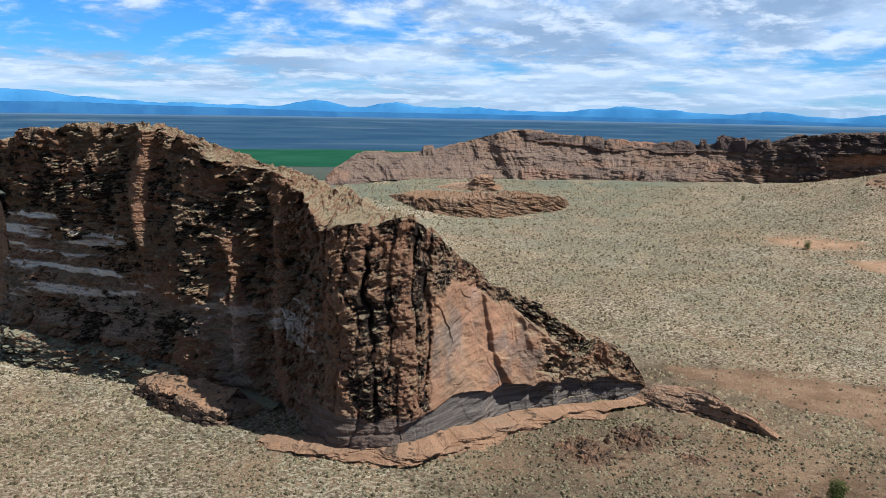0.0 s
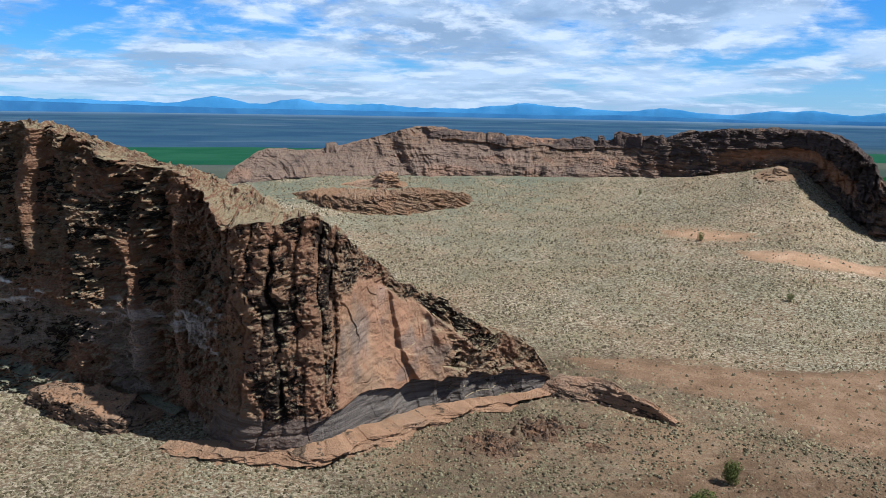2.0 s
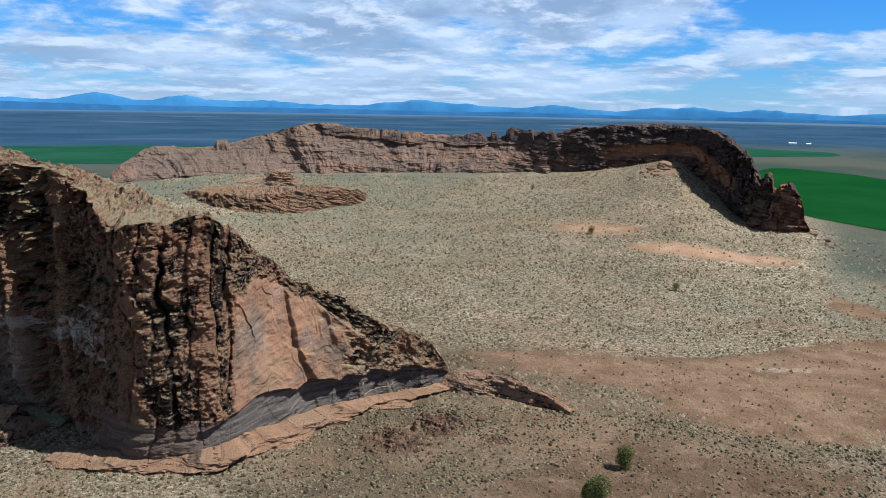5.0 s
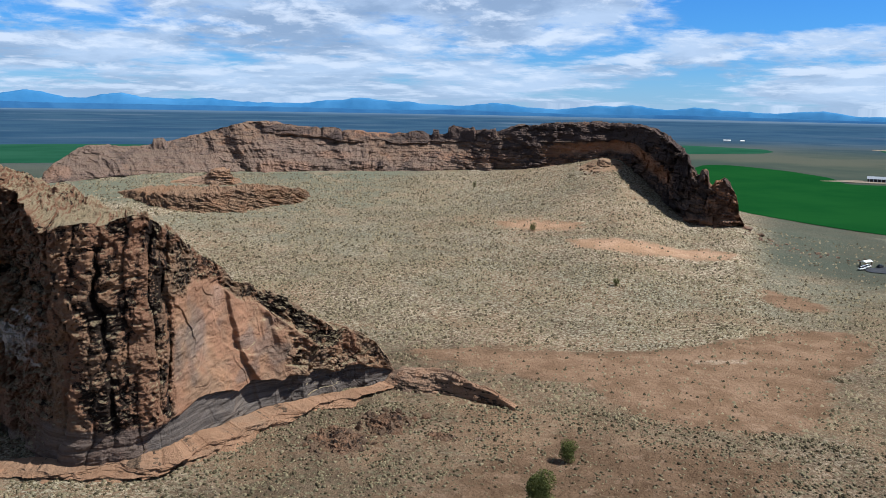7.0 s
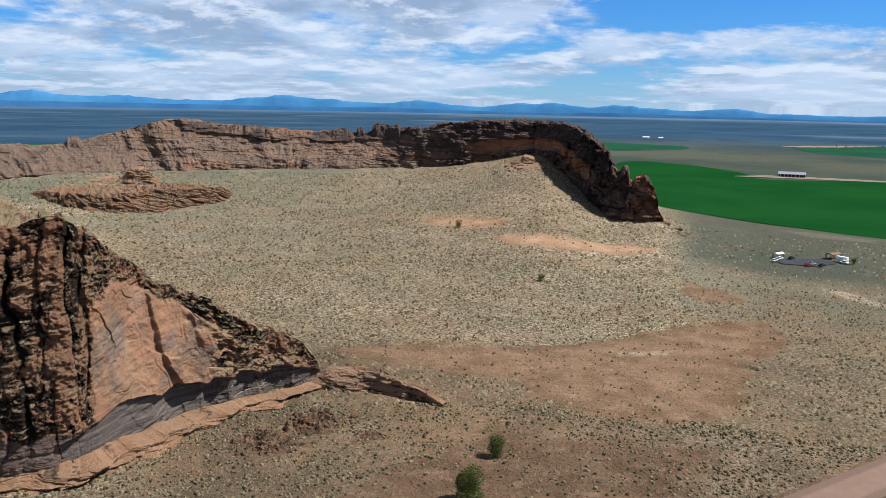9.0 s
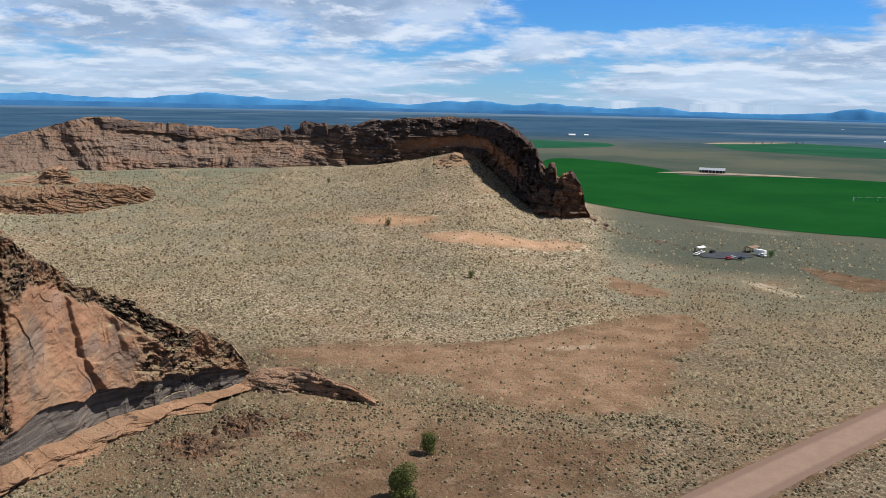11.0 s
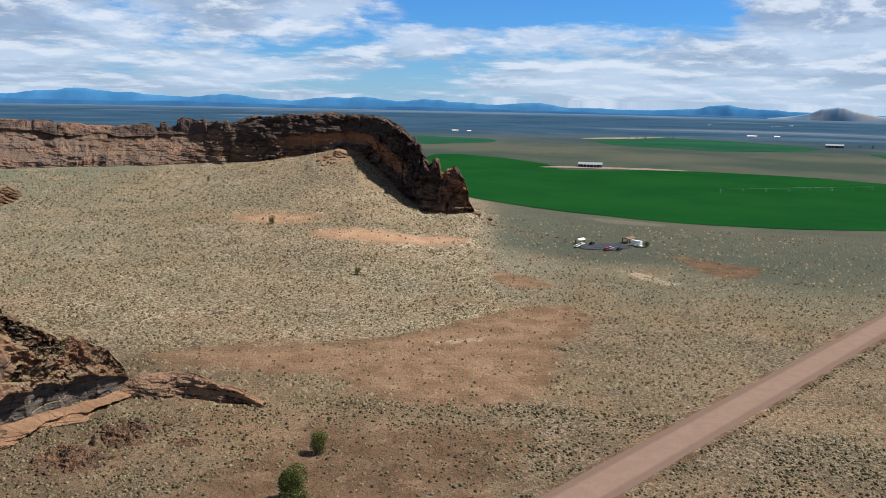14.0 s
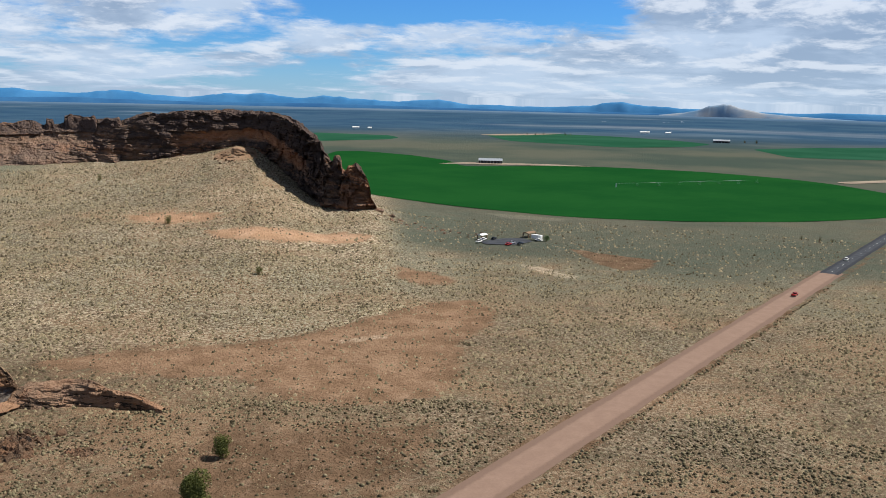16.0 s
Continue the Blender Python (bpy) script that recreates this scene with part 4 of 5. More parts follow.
def carve_far(s, z, t1, t2, t3, face, st):
    fx, fy, fz, rim = (st[:, k][:, None] for k in (0, 1, 2, 6))
    az = np.degrees(np.arctan2(fx, fy)) + 0 * z
    hgt = np.clip((z - fz) / np.maximum(rim - fz, 4), 0, 1.3)
    steep = smooth(az, 14, 20)
    tail = smooth(az, 1, -3)
    end = smooth(az, 30.2, 31.8)
    wob = vnoise(s / 40, z / 30, 0, 128)
    # gullies that wander down the slope, between broken ribs
    lean_s = s + (0.9 * tail + 0.5 * vnoise(s / 60, 0, 0, 120)) * z + 5 * vnoise(s / 25, z / 12, 0, 122)
    gully = -np.abs(fbm(lean_s / 17, z / 45, 0, 5, 121)) * 6.5 * (1 - 0.8 * steep)
    crag = ridged(s / 11, z / 8, 4, 124) * (1.6 - 0.6 * steep)
    block = fbm(s / 22, z / 25, 0, 4, 125) * 4.0
    b_out, b_v, b_u = blocks(s, z + 0.06 * s, 14, 3.6, 131)
    c_out, c_v, c_u = blocks(s, z + 0.06 * s, 5, 1.5, 133)
    # the caprock lies in rounded blocks along the rim
    u = s / 19 + 0.7 * vnoise(s / 30, 0, 0, 135)
    k, f = np.floor(u), u - np.floor(u)
    lump = (1 - np.abs(2 * f - 1) ** 12) * np.clip(0.25 + 0.75 * lattice(k, 0 * k, 0 * k, 136), 0, 1) * smooth(az, 4.5, 7) * smooth(az, 16.2, 15.5)
    cap_at = 0.76 - 0.16 * smooth(az, 20, 23)
    cap = smooth(hgt + 0.05 * vnoise(s / 15, 0, 0, 139) + 0.03 * vnoise(s / 5, z / 4, 0, 138), cap_at - 0.03, cap_at + 0.03) * smooth(az, 4, 7)
    out = gully * (1 - cap) + crag + block + (0.5 + 0.6 * steep) * (1.3 * b_out - 0.9 * b_v - 0.3 * b_u + 0.6 * c_out - 0.6 * c_v) + cap * (1.4 + 3.0 * lump) + end * (2.4 * ridged(s / 10, z / 5, 4, 155) + 1.3 * b_out + 1.2 * c_out)
    out = out + 1.0 * fbm(s / 4, z / 2.4, 0, 4, 134) + (1.0 + 0.6 * end) * vnoise(s / 45, (z + 2 * wob) / 3.2, 0, 129)
    low = 0.47 - 0.08 * smooth(az, 29, 31.5)
    alcove = smooth(az, 22.8, 25.5) * smooth(az, 32.2, 31.0) * np.exp(-((hgt + 0.06 * vnoise(s / 12, 0, 0, 146) + 0.04 * vnoise(s / 4, z / 3, 0, 148) - low) / 0.12) ** 4)
    g_out, g_v, g_u = blocks(s, z, 15, 7.5, 161)
    out = out + smooth(az, 20, 25) * (2.0 * g_out - 1.4 * g_u - 0.8 * g_v) * (0.6 + 0.9 * smooth(az, 28, 31))
    out = out * (1 - 0.35 * alcove) - 2.2 * alcove
    steps = 6.0 * smooth(az, 17.15, 17.22) * smooth(az, 19.0, 18.9) + 3.0 * smooth(az, 18.9, 19.0) * smooth(az, 20.4, 20.3) + 4.6 * smooth(az, 16.15, 16.2) * smooth(az, 16.62, 16.56)
    steps = steps * (1 + 0.12 * vnoise(s / 5, 0, 0, 158)) + 2.8 * lump
    steps = steps + 4.0 * smooth(az, -1.65, -1.55) * smooth(az, -0.75, -1.0)
    towers = 3.6 * smooth(az, 33.35, 33.45) * smooth(az, 34.05, 33.95) - 3.0 * smooth(az, 33.98, 34.08) * smooth(az, 34.45, 34.3)
    crown = smooth(t1, 0.8, 1.0) * (1 - t3)
    lift = smooth(t1, 0.86, 0.93) * (1 - smooth(t3, 0.0, 0.1)) * (steps + towers)
    lift = lift + end * smooth(t1, 0.6, 0.95) * (1 - t3) * (1.3 * fbm(s / 8, t1 * 2, 0, 4, 157) + 0.9 * lattice(np.floor(s / 4.5 + 0.5 * vnoise(s / 6, 0, 0, 156)), 0 * s, 0 * s, 154))
    lift = lift + crown * (1.7 * fbm(s / 12, t2 * 2, 0, 4, 141) + 0.3 * lattice(np.floor(s / 4 + vnoise(s / 9, 0, 0, 142)), 0 * s, 0 * s, 143) * smooth(az, 4, 8))
    tone = 0.26 * vnoise(s / 14, z / 6, 0, 151) + 0.2 * vnoise(s / 5, z / 3, 0, 153)
    # varnish, plus the shade of the wall past bearing 20 painted in
    varnish = 0.06 - 0.60 * smooth(az, 33.5, 34.6) + tone + 0.34 * steep + 0.22 * smooth(az, 20, 23) + 0.45 * cap + (0.25 * b_out + 0.3 * b_v + 0.22 * c_out + 0.2 * c_v) * (0.4 + 0.6 * steep) - 0.05 * gully * (1 - steep) + 0.25 * vnoise(s / 25, z / 12, 0, 145) - 1.4 * alcove
    varnish = np.where((t2 > 0.2) & (az < 15), 0.0, varnish)
    orange = np.clip(1.0 * alcove + 0.5 * smooth(vnoise(s / 26, z / 10, 0, 147), 0.15, 0.5) + 0.5 * smooth(az, 33, 34.5), 0, 1)
    grey = 0.45 * smooth(vnoise(s / 40, z / 15, 0, 149), -0.3, 0.4) * (1 - steep) * (1 - cap)
    return out * face, lift, {"varnish": varnish, "grey": grey, "orange": orange}


def far_stations():
    rows = []
    # bearing, foot distance, foot height, inset, rim height, turn of the way in
    for az, r, z, inset, rim, turn in [
        (-9.0, 660, 20, 10, 22, 30), (-8.2, 650, 22, 22, 33, 20), (-7.0, 652, 25, 34, 42, 10), (-4.9, 662, 28, 42, 47, 0), (-1.8, 676, 29, 45, 45, 0), (2.2, 690, 28, 45, 58, 0),
        (5.2, 695, 27, 45, 65, 0), (8.5, 700, 27.5, 45, 60, 0), (13, 705, 28, 42, 57, 0), (17.5, 705, 29, 38, 57, 0), (19.6, 704, 30, 22, 59, 0),
        (22, 700, 32, 11, 66, 0), (26, 690, 37, 7, 70, 5), (28.4, 678, 38, 7, 70, 12), (30, 650, 28, 7, 68, 15), (31.8, 610, 16, 8, 58, 12), (33, 582, 10.5, 9, 44, 5),
        (34.2, 572, 11, 11, 37.5, 0), (35.2, 566, 11.5, 8, 37.5, 0), (35.75, 564, 11, 5, 33, -5), (36.0, 564, 11, 4, 22, -5), (36.4, 566, 10, 3, 12, -10),
    ]:
        b, c = radians(az), radians(az + turn)
        back = 110 if az < 28 else 55 - 5 * (az - 28)
        rows.append((r * math.sin(b), r * math.cos(b), z, math.sin(c), math.cos(c), inset, rim, 14 if az < 28 else 9, 0, back, 4 if az < 30 else 8))
    return rows


far_wall = sweep("crater_wall", far_stations(), 1050, 170, ROCK_FAR, carve_far, (0.76, 0.84), 1.2, crisp=True)
tagged(far_wall, "curving weathered brown crater wall with dark caprock", "cliff")


# ---- lower rocks ----


def ledge_carver(seed, varnish, orange, slant=0.0, grain=1.0, joint=1.0):
    def carve(s, z, t1, t2, t3, face, st):
        zz = z + slant * s
        b_out, b_v, b_u = blocks(s, zz, 4.5 * grain, 1.5 * grain, seed)
        c_out, c_v, c_u = blocks(s, zz, 1.8 * grain, 0.6 * grain, seed + 5)
        hgt = st[:, 6][:, None] - st[:, 2][:, None]
        k = np.clip(hgt / 6, 0.15, 1.3) * grain ** 0.5
        out = k * (0.9 * b_out - 0.7 * joint * b_v - 0.4 * b_u + 0.35 * c_out - 0.4 * joint * c_v + 1.2 * fbm(s / 8, z / 8, 0, 3, seed + 9))
        lift = smooth(t1, 0.7, 1.0) * (1 - t3) * k * (0.8 * fbm(s / 5, t2 * 3, 0, 4, seed + 11) + 0.35 * lattice(np.floor(s / 2.3 + 0.8 * vnoise(s / 3, t2 * 5, 0, seed + 14)), np.floor(t2 * 5 + 0.6 * vnoise(s / 4, t2 * 3, 0, seed + 16)), 0 * s, seed + 13))
        v = varnish + 0.3 * vnoise(s / 7, z / 3, 0, seed + 15) + 0.5 * b_v + 0.35 * c_v + 0.35 * b_out + 0.3 * c_out + 0.35 * smooth(t1, 0.95, 0.5) * (t2 < 0.02)
        return out * face, lift, {"varnish": v + 0 * z, "grey": 0.2 * smooth(vnoise(s / 12, z / 6, 0, seed + 17), 0, 0.5), "orange": orange * smooth(vnoise(s / 8, z / 5, 0, seed + 19), -0.3, 0.5)}
    return carve


BENCH = [(-215, 332, 1, 0.5, 0.87, 4, 8, 16, 1, 8, 8), (-176, 298, 0, 0.5, 0.87, 4, 8, 16, 1, 8, 8), (-145, 272, 0, 0.45, 0.9, 4, 8.5, 14, 0.5, 8, 7), (-118, 260, 0, 0.35, 0.94, 4, 7.5, 12, 0.5, 6, 7), (-97, 250, 0, 0.3, 0.95, 4, 7.0, 12, 0.5, 6, 7), (-84, 244, 0, 0.3, 0.95, 3, 5.5, 10, 1, 5, 6), (-70, 239, 0.5, 0.2, 0.98, 2, 4, 9, 1, 5, 5), (-58, 234, 0.5, 0.2, 0.98, 1.5, 3, 8, 1, 4, 4), (-47, 227, 0.3, 0.3, 0.95, 1, 1.5, 7, 1, 3, 2)]
tagged(sweep("rock_bench", BENCH, 420, 70, ROCK_BENCH, ledge_carver(301, 0.22, 0.8, 0.0, 1.0, 1.4), crisp=True), "low dark ledge of layered tuff along the cliff foot", "rock ledge")

SLAB = [(-92, 249, 0.5, 0.9, 0.4, 1.0, 2.0, 3, 0.4, 3, 1.5), (-89, 240, 0, 0.8, 0.6, 1.6, 4.4, 6, 1.2, 4, 4), (-80, 229, 0, 0.6, 0.8, 1.8, 5.0, 10, 2.0, 6, 5), (-70, 221, 0, 0.5, 0.87, 1.8, 4.8, 12, 2.0, 6, 5), (-61, 216.5, 0, 0.3, 0.95, 1.6, 4.2, 12, 2.0, 6, 4), (-56, 218, 0, -0.2, 0.98, 1.4, 3.6, 10, 1.8, 5, 4), (-52, 224, 0.2, -0.6, 0.8, 1.0, 2.6, 7, 1.0, 4, 3), (-49, 231, 0.5, -0.8, 0.6, 0.6, 1.6, 4, 0.4, 3, 2)]
tagged(sweep("rock_slab", SLAB, 300, 110, ROCK_SHELF, ledge_carver(331, 0.0, 0.8, 0.06, 0.9, 1.7), (0.45, 0.85), crisp=True), "tilted slab of layered orange tuff with a dark front", "rock ledge")


def carve_apron(s, z, t1, t2, t3, face, st):
    a_out, a_v, a_u = blocks(s, 7 * t1 + 0.02 * s, 24.0, 1.0, 363)
    step = 0.15 * lattice(np.floor(s / 7 + 1.5 * t1 + 1.2 * vnoise(s / 4, t1 * 5, 0, 350)), np.floor(t1 * 4 + 0.4 * vnoise(s / 6, 0, 0, 351)), 0 * s, 353)
    out = 2.4 * fbm(s / 8, t1 * 2, 0, 4, 355) - 1.3 * smooth(t1, 0.75, 0.2) * smooth(vnoise(s / 11, 0, 0, 352), -0.1, 0.4) + 0.35 * vnoise(s / 14, t1 * 7, 0, 358) + 0.3 * a_out - 0.6 * a_v * smooth(vnoise(s / 7, t1 * 4, 0, 364), -0.2, 0.3)
    lift = (1 - t3) * smooth(t1, 0, 0.2) * (step + 0.25 * fbm(s / 3, t1 * 6, 0, 3, 357))
    return out * face, lift, {"varnish": -0.26 + 0.4 * vnoise(s / 5, t1 * 4, 0, 359) + 0.25 * vnoise(s / 2, t1 * 9, 0, 356) + 0.9 * np.exp(-(vnoise(s / 9, t1 * 3.5, 0, 360) / 0.05) ** 2) + 0.6 * a_v * smooth(vnoise(s / 7, t1 * 4, 0, 364), -0.1, 0.4), "grey": 0 * z, "orange": 0.95 * smooth(vnoise(s / 18, t1 * 2, 0, 361), -0.9, 0.0)}


APRON = [(-47, 206, 0, 0.3, 0.95, 1.5, 0.62, 4.5, 0, 6, -1), (-39, 202, 0, 0.3, 0.95, 2.0, 1.1, 6, 0.3, 8, 0), (-25, 198, 0, 0.1, 1.0, 2.2, 1.5, 6, 0.5, 8, 0), (-8, 194, 0, 0.0, 1.0, 2.6, 2, 6.8, 0.8, 8, 0), (3, 201, 0, -0.4, 0.9, 2.6, 2.1, 6.8, 1.0, 8, 0), (14, 210, 0, -0.5, 0.87, 2.4, 2, 6.8, 0.8, 8, 0), (26, 220.5, 0, -0.5, 0.87, 2.2, 2, 6, 0.6, 8, 0), (36, 225.5, 0, -0.4, 0.92, 2.2, 1.9, 5.2, 0.6, 8, 0), (47, 230.5, 0, -0.4, 0.92, 2.0, 1.8, 4.5, 0.5, 8, 0), (56, 236, 0, -0.45, 0.9, 1.8, 1.6, 3.8, 0.4, 6, 0), (63, 243, 0, -0.6, 0.8, 1.0, 0.78, 3, 0.1, 4, -1)]
tagged(sweep("rock_apron", APRON, 420, 80, ROCK_SHELF, carve_apron, (0.6, 0.85), 1.0, 0.6, crisp=True), "smooth sloping orange rock shelf along the cliff foot", "rock shelf")

FIN = [(57, 239.5, 0, -0.1, 1.0, 1.2, 1.4, 3, 0, 3, 0), (60, 236, 0, -0.1, 1.0, 5.5, 3.2, 5, 0.2, 5, 0), (64, 232.5, 0, -0.05, 1.0, 7.0, 4.6, 6, 0.3, 7, 0), (70, 230, 0, 0.1, 1.0, 6.0, 5.0, 6, 0, 8, 0), (75, 229, 0, 0.5, 0.85, 0.8, 5.2, 5, -0.4, 8, 0), (80, 224, 0, 0.6, 0.8, 0.8, 3.6, 4, -0.4, 6, 0), (84, 218.5, 0, 0.7, 0.7, 0.8, 2.2, 3, -0.2, 4, 0), (87, 214, 0, 0.7, 0.7, 0.6, 0.9, 2, 0, 2, 0)]
tagged(sweep("rock_fin", FIN, 260, 80, ROCK_SHELF, ledge_carver(371, -0.22, 1.0), (0.5, 0.75), crisp=True), "low curving fin of reddish tuff with a shadowed front", "rock ledge")

MOUND = [(-44, 612, 19.5, 0.8, 0.6, 4, 21.5, 16, 0.5, 14, 19), (-34, 590, 18, 0.6, 0.8, 7, 24, 24, 1, 16, 20), (-14, 556, 15, 0.2, 0.98, 11, 24.5, 30, 1.5, 22, 22), (10, 545, 13.8, 0.05, 1.0, 13, 25, 34, 1.5, 24, 22), (32, 548, 13.8, -0.1, 1.0, 13, 25.5, 34, 1.0, 24, 22), (54, 560, 15, -0.2, 0.98, 11, 26, 30, 0.5, 22, 22), (74, 574, 16, -0.5, 0.87, 8, 25.5, 24, 0, 18, 20), (86, 596, 18, -0.9, 0.4, 5, 23, 16, 0, 12, 19), (88, 612, 19, -1.0, 0.0, 2, 20.5, 6, 0, 6, 19)]
tagged(sweep("rock_mound", MOUND, 420, 110, ROCK_LOW, ledge_carver(401, -0.52, 0.6, 0.22, 1.3, 1.5), (0.55, 0.8), 1.0, crisp=True), "low mound of finely bedded orange-brown tuff", "rock mound")

KNOB = [(-10, 642, 24, 0.7, 0.7, 5, 25.5, 6, 0.3, 8, 24), (4, 638, 23.5, 0.2, 1.0, 9, 27, 8, 0.5, 10, 25), (17, 638, 23.5, 0.0, 1.0, 8, 28, 8, 0.5, 10, 25), (22, 638, 23.5, 0.0, 1.0, 4.5, 32, 7, 0.5, 8, 25), (30, 639, 23.5, 0.0, 1.0, 4, 33.5, 7, 0, 8, 25), (36, 641, 23.8, -0.2, 0.98, 4.5, 32.5, 7, -1, 8, 25), (39, 645, 24.5, -0.7, 0.7, 3, 28, 5, -1, 6, 25), (44, 650, 25, -0.9, 0.4, 2, 26, 4, 0, 4, 25)]
tagged(sweep("rock_outcrop", KNOB, 160, 60, ROCK_SHELF, ledge_carver(431, -0.5, 1.0, 0.0, 1.5)), "pale orange knob of rock with a hollow front", "rock outcrop")

END_LEDGE = [(318, 462, 7, 0.5, 0.87, 2, 9.5, 10, 0.5, 8, 6), (326, 452, 5, 0.55, 0.83, 2, 8.5, 12, 0.5, 8, 5), (334, 446, 3.5, 0.5, 0.87, 2.2, 7.5, 12, 0.3, 8, 4), (342, 443, 2.0, 0.3, 0.95, 2.0, 6.0, 10, 0.2, 8, 2), (349, 443, 1.0, -0.2, 0.98, 1.5, 3.6, 8, 0, 6, 1), (354, 447, 0.5, -0.7, 0.7, 1.0, 1.6, 5, 0, 4, 0)]
tagged(sweep("rock_ledge", END_LEDGE, 150, 46, ROCK_LOW, ledge_carver(451, 0.1, 0.6, 0.0, 1.2), (0.5, 0.8), crisp=True), "low brown step of rock at the end of the crater wall", "rock ledge")

# ---- boulders ----


def boulder_mesh(name, seed, mat, flat=0.7):
    bm = bmesh.new()
    bmesh.ops.create_icosphere(bm, subdivisions=2, radius=0.5)
    rnd = random.Random(seed)
    cuts = [(Vector((rnd.uniform(-1, 1), rnd.uniform(-1, 1), rnd.uniform(-0.6, 1))).normalized(), rnd.uniform(0.13, 0.36)) for _ in range(13)]
    for v in bm.verts:
        for n, d in cuts:
            over = v.co.dot(n) - d
            if over > 0:
                v.co -= n * over
        v.co *= 1 + 0.10 * noise.noise(v.co * 5 + Vector((seed, 0, 0))) + 0.05 * noise.noise(v.co * 13)
        v.co.z = (v.co.z + 0.22) * flat
    me = bpy.data.meshes.new(name)
    bm.to_mesh(me)
    bm.free()
    me.materials.append(mat)
    return me


BOULDERS = [boulder_mesh("boulder", k, ROCK_RUBBLE, f) for k, f in ((1, 0.8), (2, 0.7), (3, 0.6), (4, 0.9), (5, 0.5))]
BOULDERS_DARK = [boulder_mesh("boulder_dark", k, ROCK_FAR, f) for k, f in ((6, 0.9), (7, 0.7), (8, 0.8))]
rnd = random.Random(5)


def boulder(x, y, size, dark=False, z=None, stretch=(1, 1, 1), turn=None, label="brown angular tuff boulder fallen from the cliff", group="boulders below the cliff"):
    me = rnd.choice(BOULDERS_DARK if dark else BOULDERS)
    ob = new("boulder", me)
    z = float(ground_z(x, y)) - 0.08 * size if z is None else z
    turn = rnd.uniform(0, 360) if turn is None else turn
    ob.matrix_world = pose(x, y, z, rnd.uniform(-8, 8), rnd.uniform(-8, 8), turn) @ Matrix.Diagonal((size * stretch[0], size * stretch[1], size * stretch[2], 1))
    return tagged(ob, label, "boulder", group)


for cx, cy, spread, count, big in ((35.5, 203, 4.6, 66, 3.8), (50, 214, 4.2, 58, 4.2), (53, 219, 3.2, 20, 3.4), (44, 208, 7, 26, 1.7), (62, 206, 6, 12, 1.6), (20, 206, 8, 12, 1.4), (-20, 191, 14, 10, 1.1)):
    for _ in range(count):
        boulder(rnd.gauss(cx, spread), rnd.gauss(cy, spread * 0.8), big * (0.32 + 0.85 * rnd.random() ** 1.9))
boulder(71, 198, 3.4, True, None, (1.3, 0.6, 0.55), 20, "flat dark slab of rock lying among sagebrush")
for x, y, s_ in ((334, 452, 12), (340, 446, 10), (344, 440, 7), (330, 436, 6), (350, 432, 5), (345, 420, 5), (354, 412, 4.5), (360, 404, 4), (348, 405, 3.5), (339, 425, 4)):
    boulder(x + rnd.uniform(-2, 2), y + rnd.uniform(-2, 2), s_, True, None, (1, 1, 0.8), None, "dark broken boulder at the end of the crater wall", "boulders at the wall end")
for _ in range(44):
    t = rnd.random()
    boulder(322 + 48 * t + rnd.gauss(0, 5), 455 - 65 * t + rnd.gauss(0, 7), rnd.uniform(0.8, 3.4), True, None, (1, 1, 0.8), None, "dark broken boulder at the end of the crater wall", "boulders at the wall end")
for k in range(44):
    x, y = (303 + rnd.gauss(0, 3), 585 + rnd.gauss(0, 3)) if k < 16 else (294 + rnd.gauss(0, 8), 580 + rnd.gauss(0, 6))
    boulder(x, y, rnd.uniform(1.6, 5.5), False, None, (1, 1, 0.8), None, "reddish boulder on the rubble cone", "boulders on the rubble cone")


def crag(x, y, wide, deep, high, seed, label):
    """A broken outcrop: upright blocks of uneven height, each with a tilted top, sinking towards the edge."""
    g = np.random.default_rng(seed)
    k = int(wide * deep * 0.55)
    px, py = g.uniform(-1, 1, k), g.uniform(-1, 1, k)
    tall, tx, ty = g.random(k) ** 1.3, g.normal(0, 0.22, k), g.normal(0, 0.22, k)
    u, v = np.meshgrid(np.linspace(-1, 1, int(wide * 6)), np.linspace(-1, 1, int(deep * 6)))
    wu, wv = u * wide / 2 + 0.25 * vnoise(u * wide * 1.4, v * deep * 1.4, 0, seed), v * deep / 2 + 0.25 * vnoise(u * wide * 1.4, v * deep * 1.4, 0, seed + 1)
    d = (wu[..., None] - px * wide / 2) ** 2 + (wv[..., None] - py * deep / 2) ** 2
    near_cell = d.argmin(-1)
    edge = 1 - smooth(np.hypot(u, v) + 0.35 * vnoise(u * 3, v * 3, 0, seed + 2), 0.45, 1.0)
    dx, dy = wu - px[near_cell] * wide / 2, wv - py[near_cell] * deep / 2
    h = edge * (high * (0.2 + 0.8 * tall[near_cell]) + tx[near_cell] * dx + ty[near_cell] * dy) + edge * 0.5 * ridged(wu * 0.8, wv * 0.8, 3, seed + 3)
    h = np.where(edge <= 0.02, -0.6, h)
    gx, gy = x + wu, y + wv
    me = array_mesh("rock_outcrop", np.stack([gx, gy, ground_z(gx, gy) + h - 0.1], -1), grid_faces(*u.shape), ROCK_RUBBLE, False, {"varnish": 0.36 + 0.35 * vnoise(gx / 1.5, gy / 1.5, 0, seed + 4), "orange": 0.4 * tall[near_cell]})
    return tagged(new("rock_outcrop", me), label, "rock outcrop", "crags below the cliff")


crag(36, 205, 15, 20, 1.1, 381, "jagged dark brown outcrop of broken tuff")
crag(50.5, 213, 11, 19, 1.5, 383, "jagged reddish-brown outcrop of upright tuff blocks")
crag(62, 202, 9, 8, 0.8, 385, "low crumbling outcrop of brown tuff")
# ---- trees ----


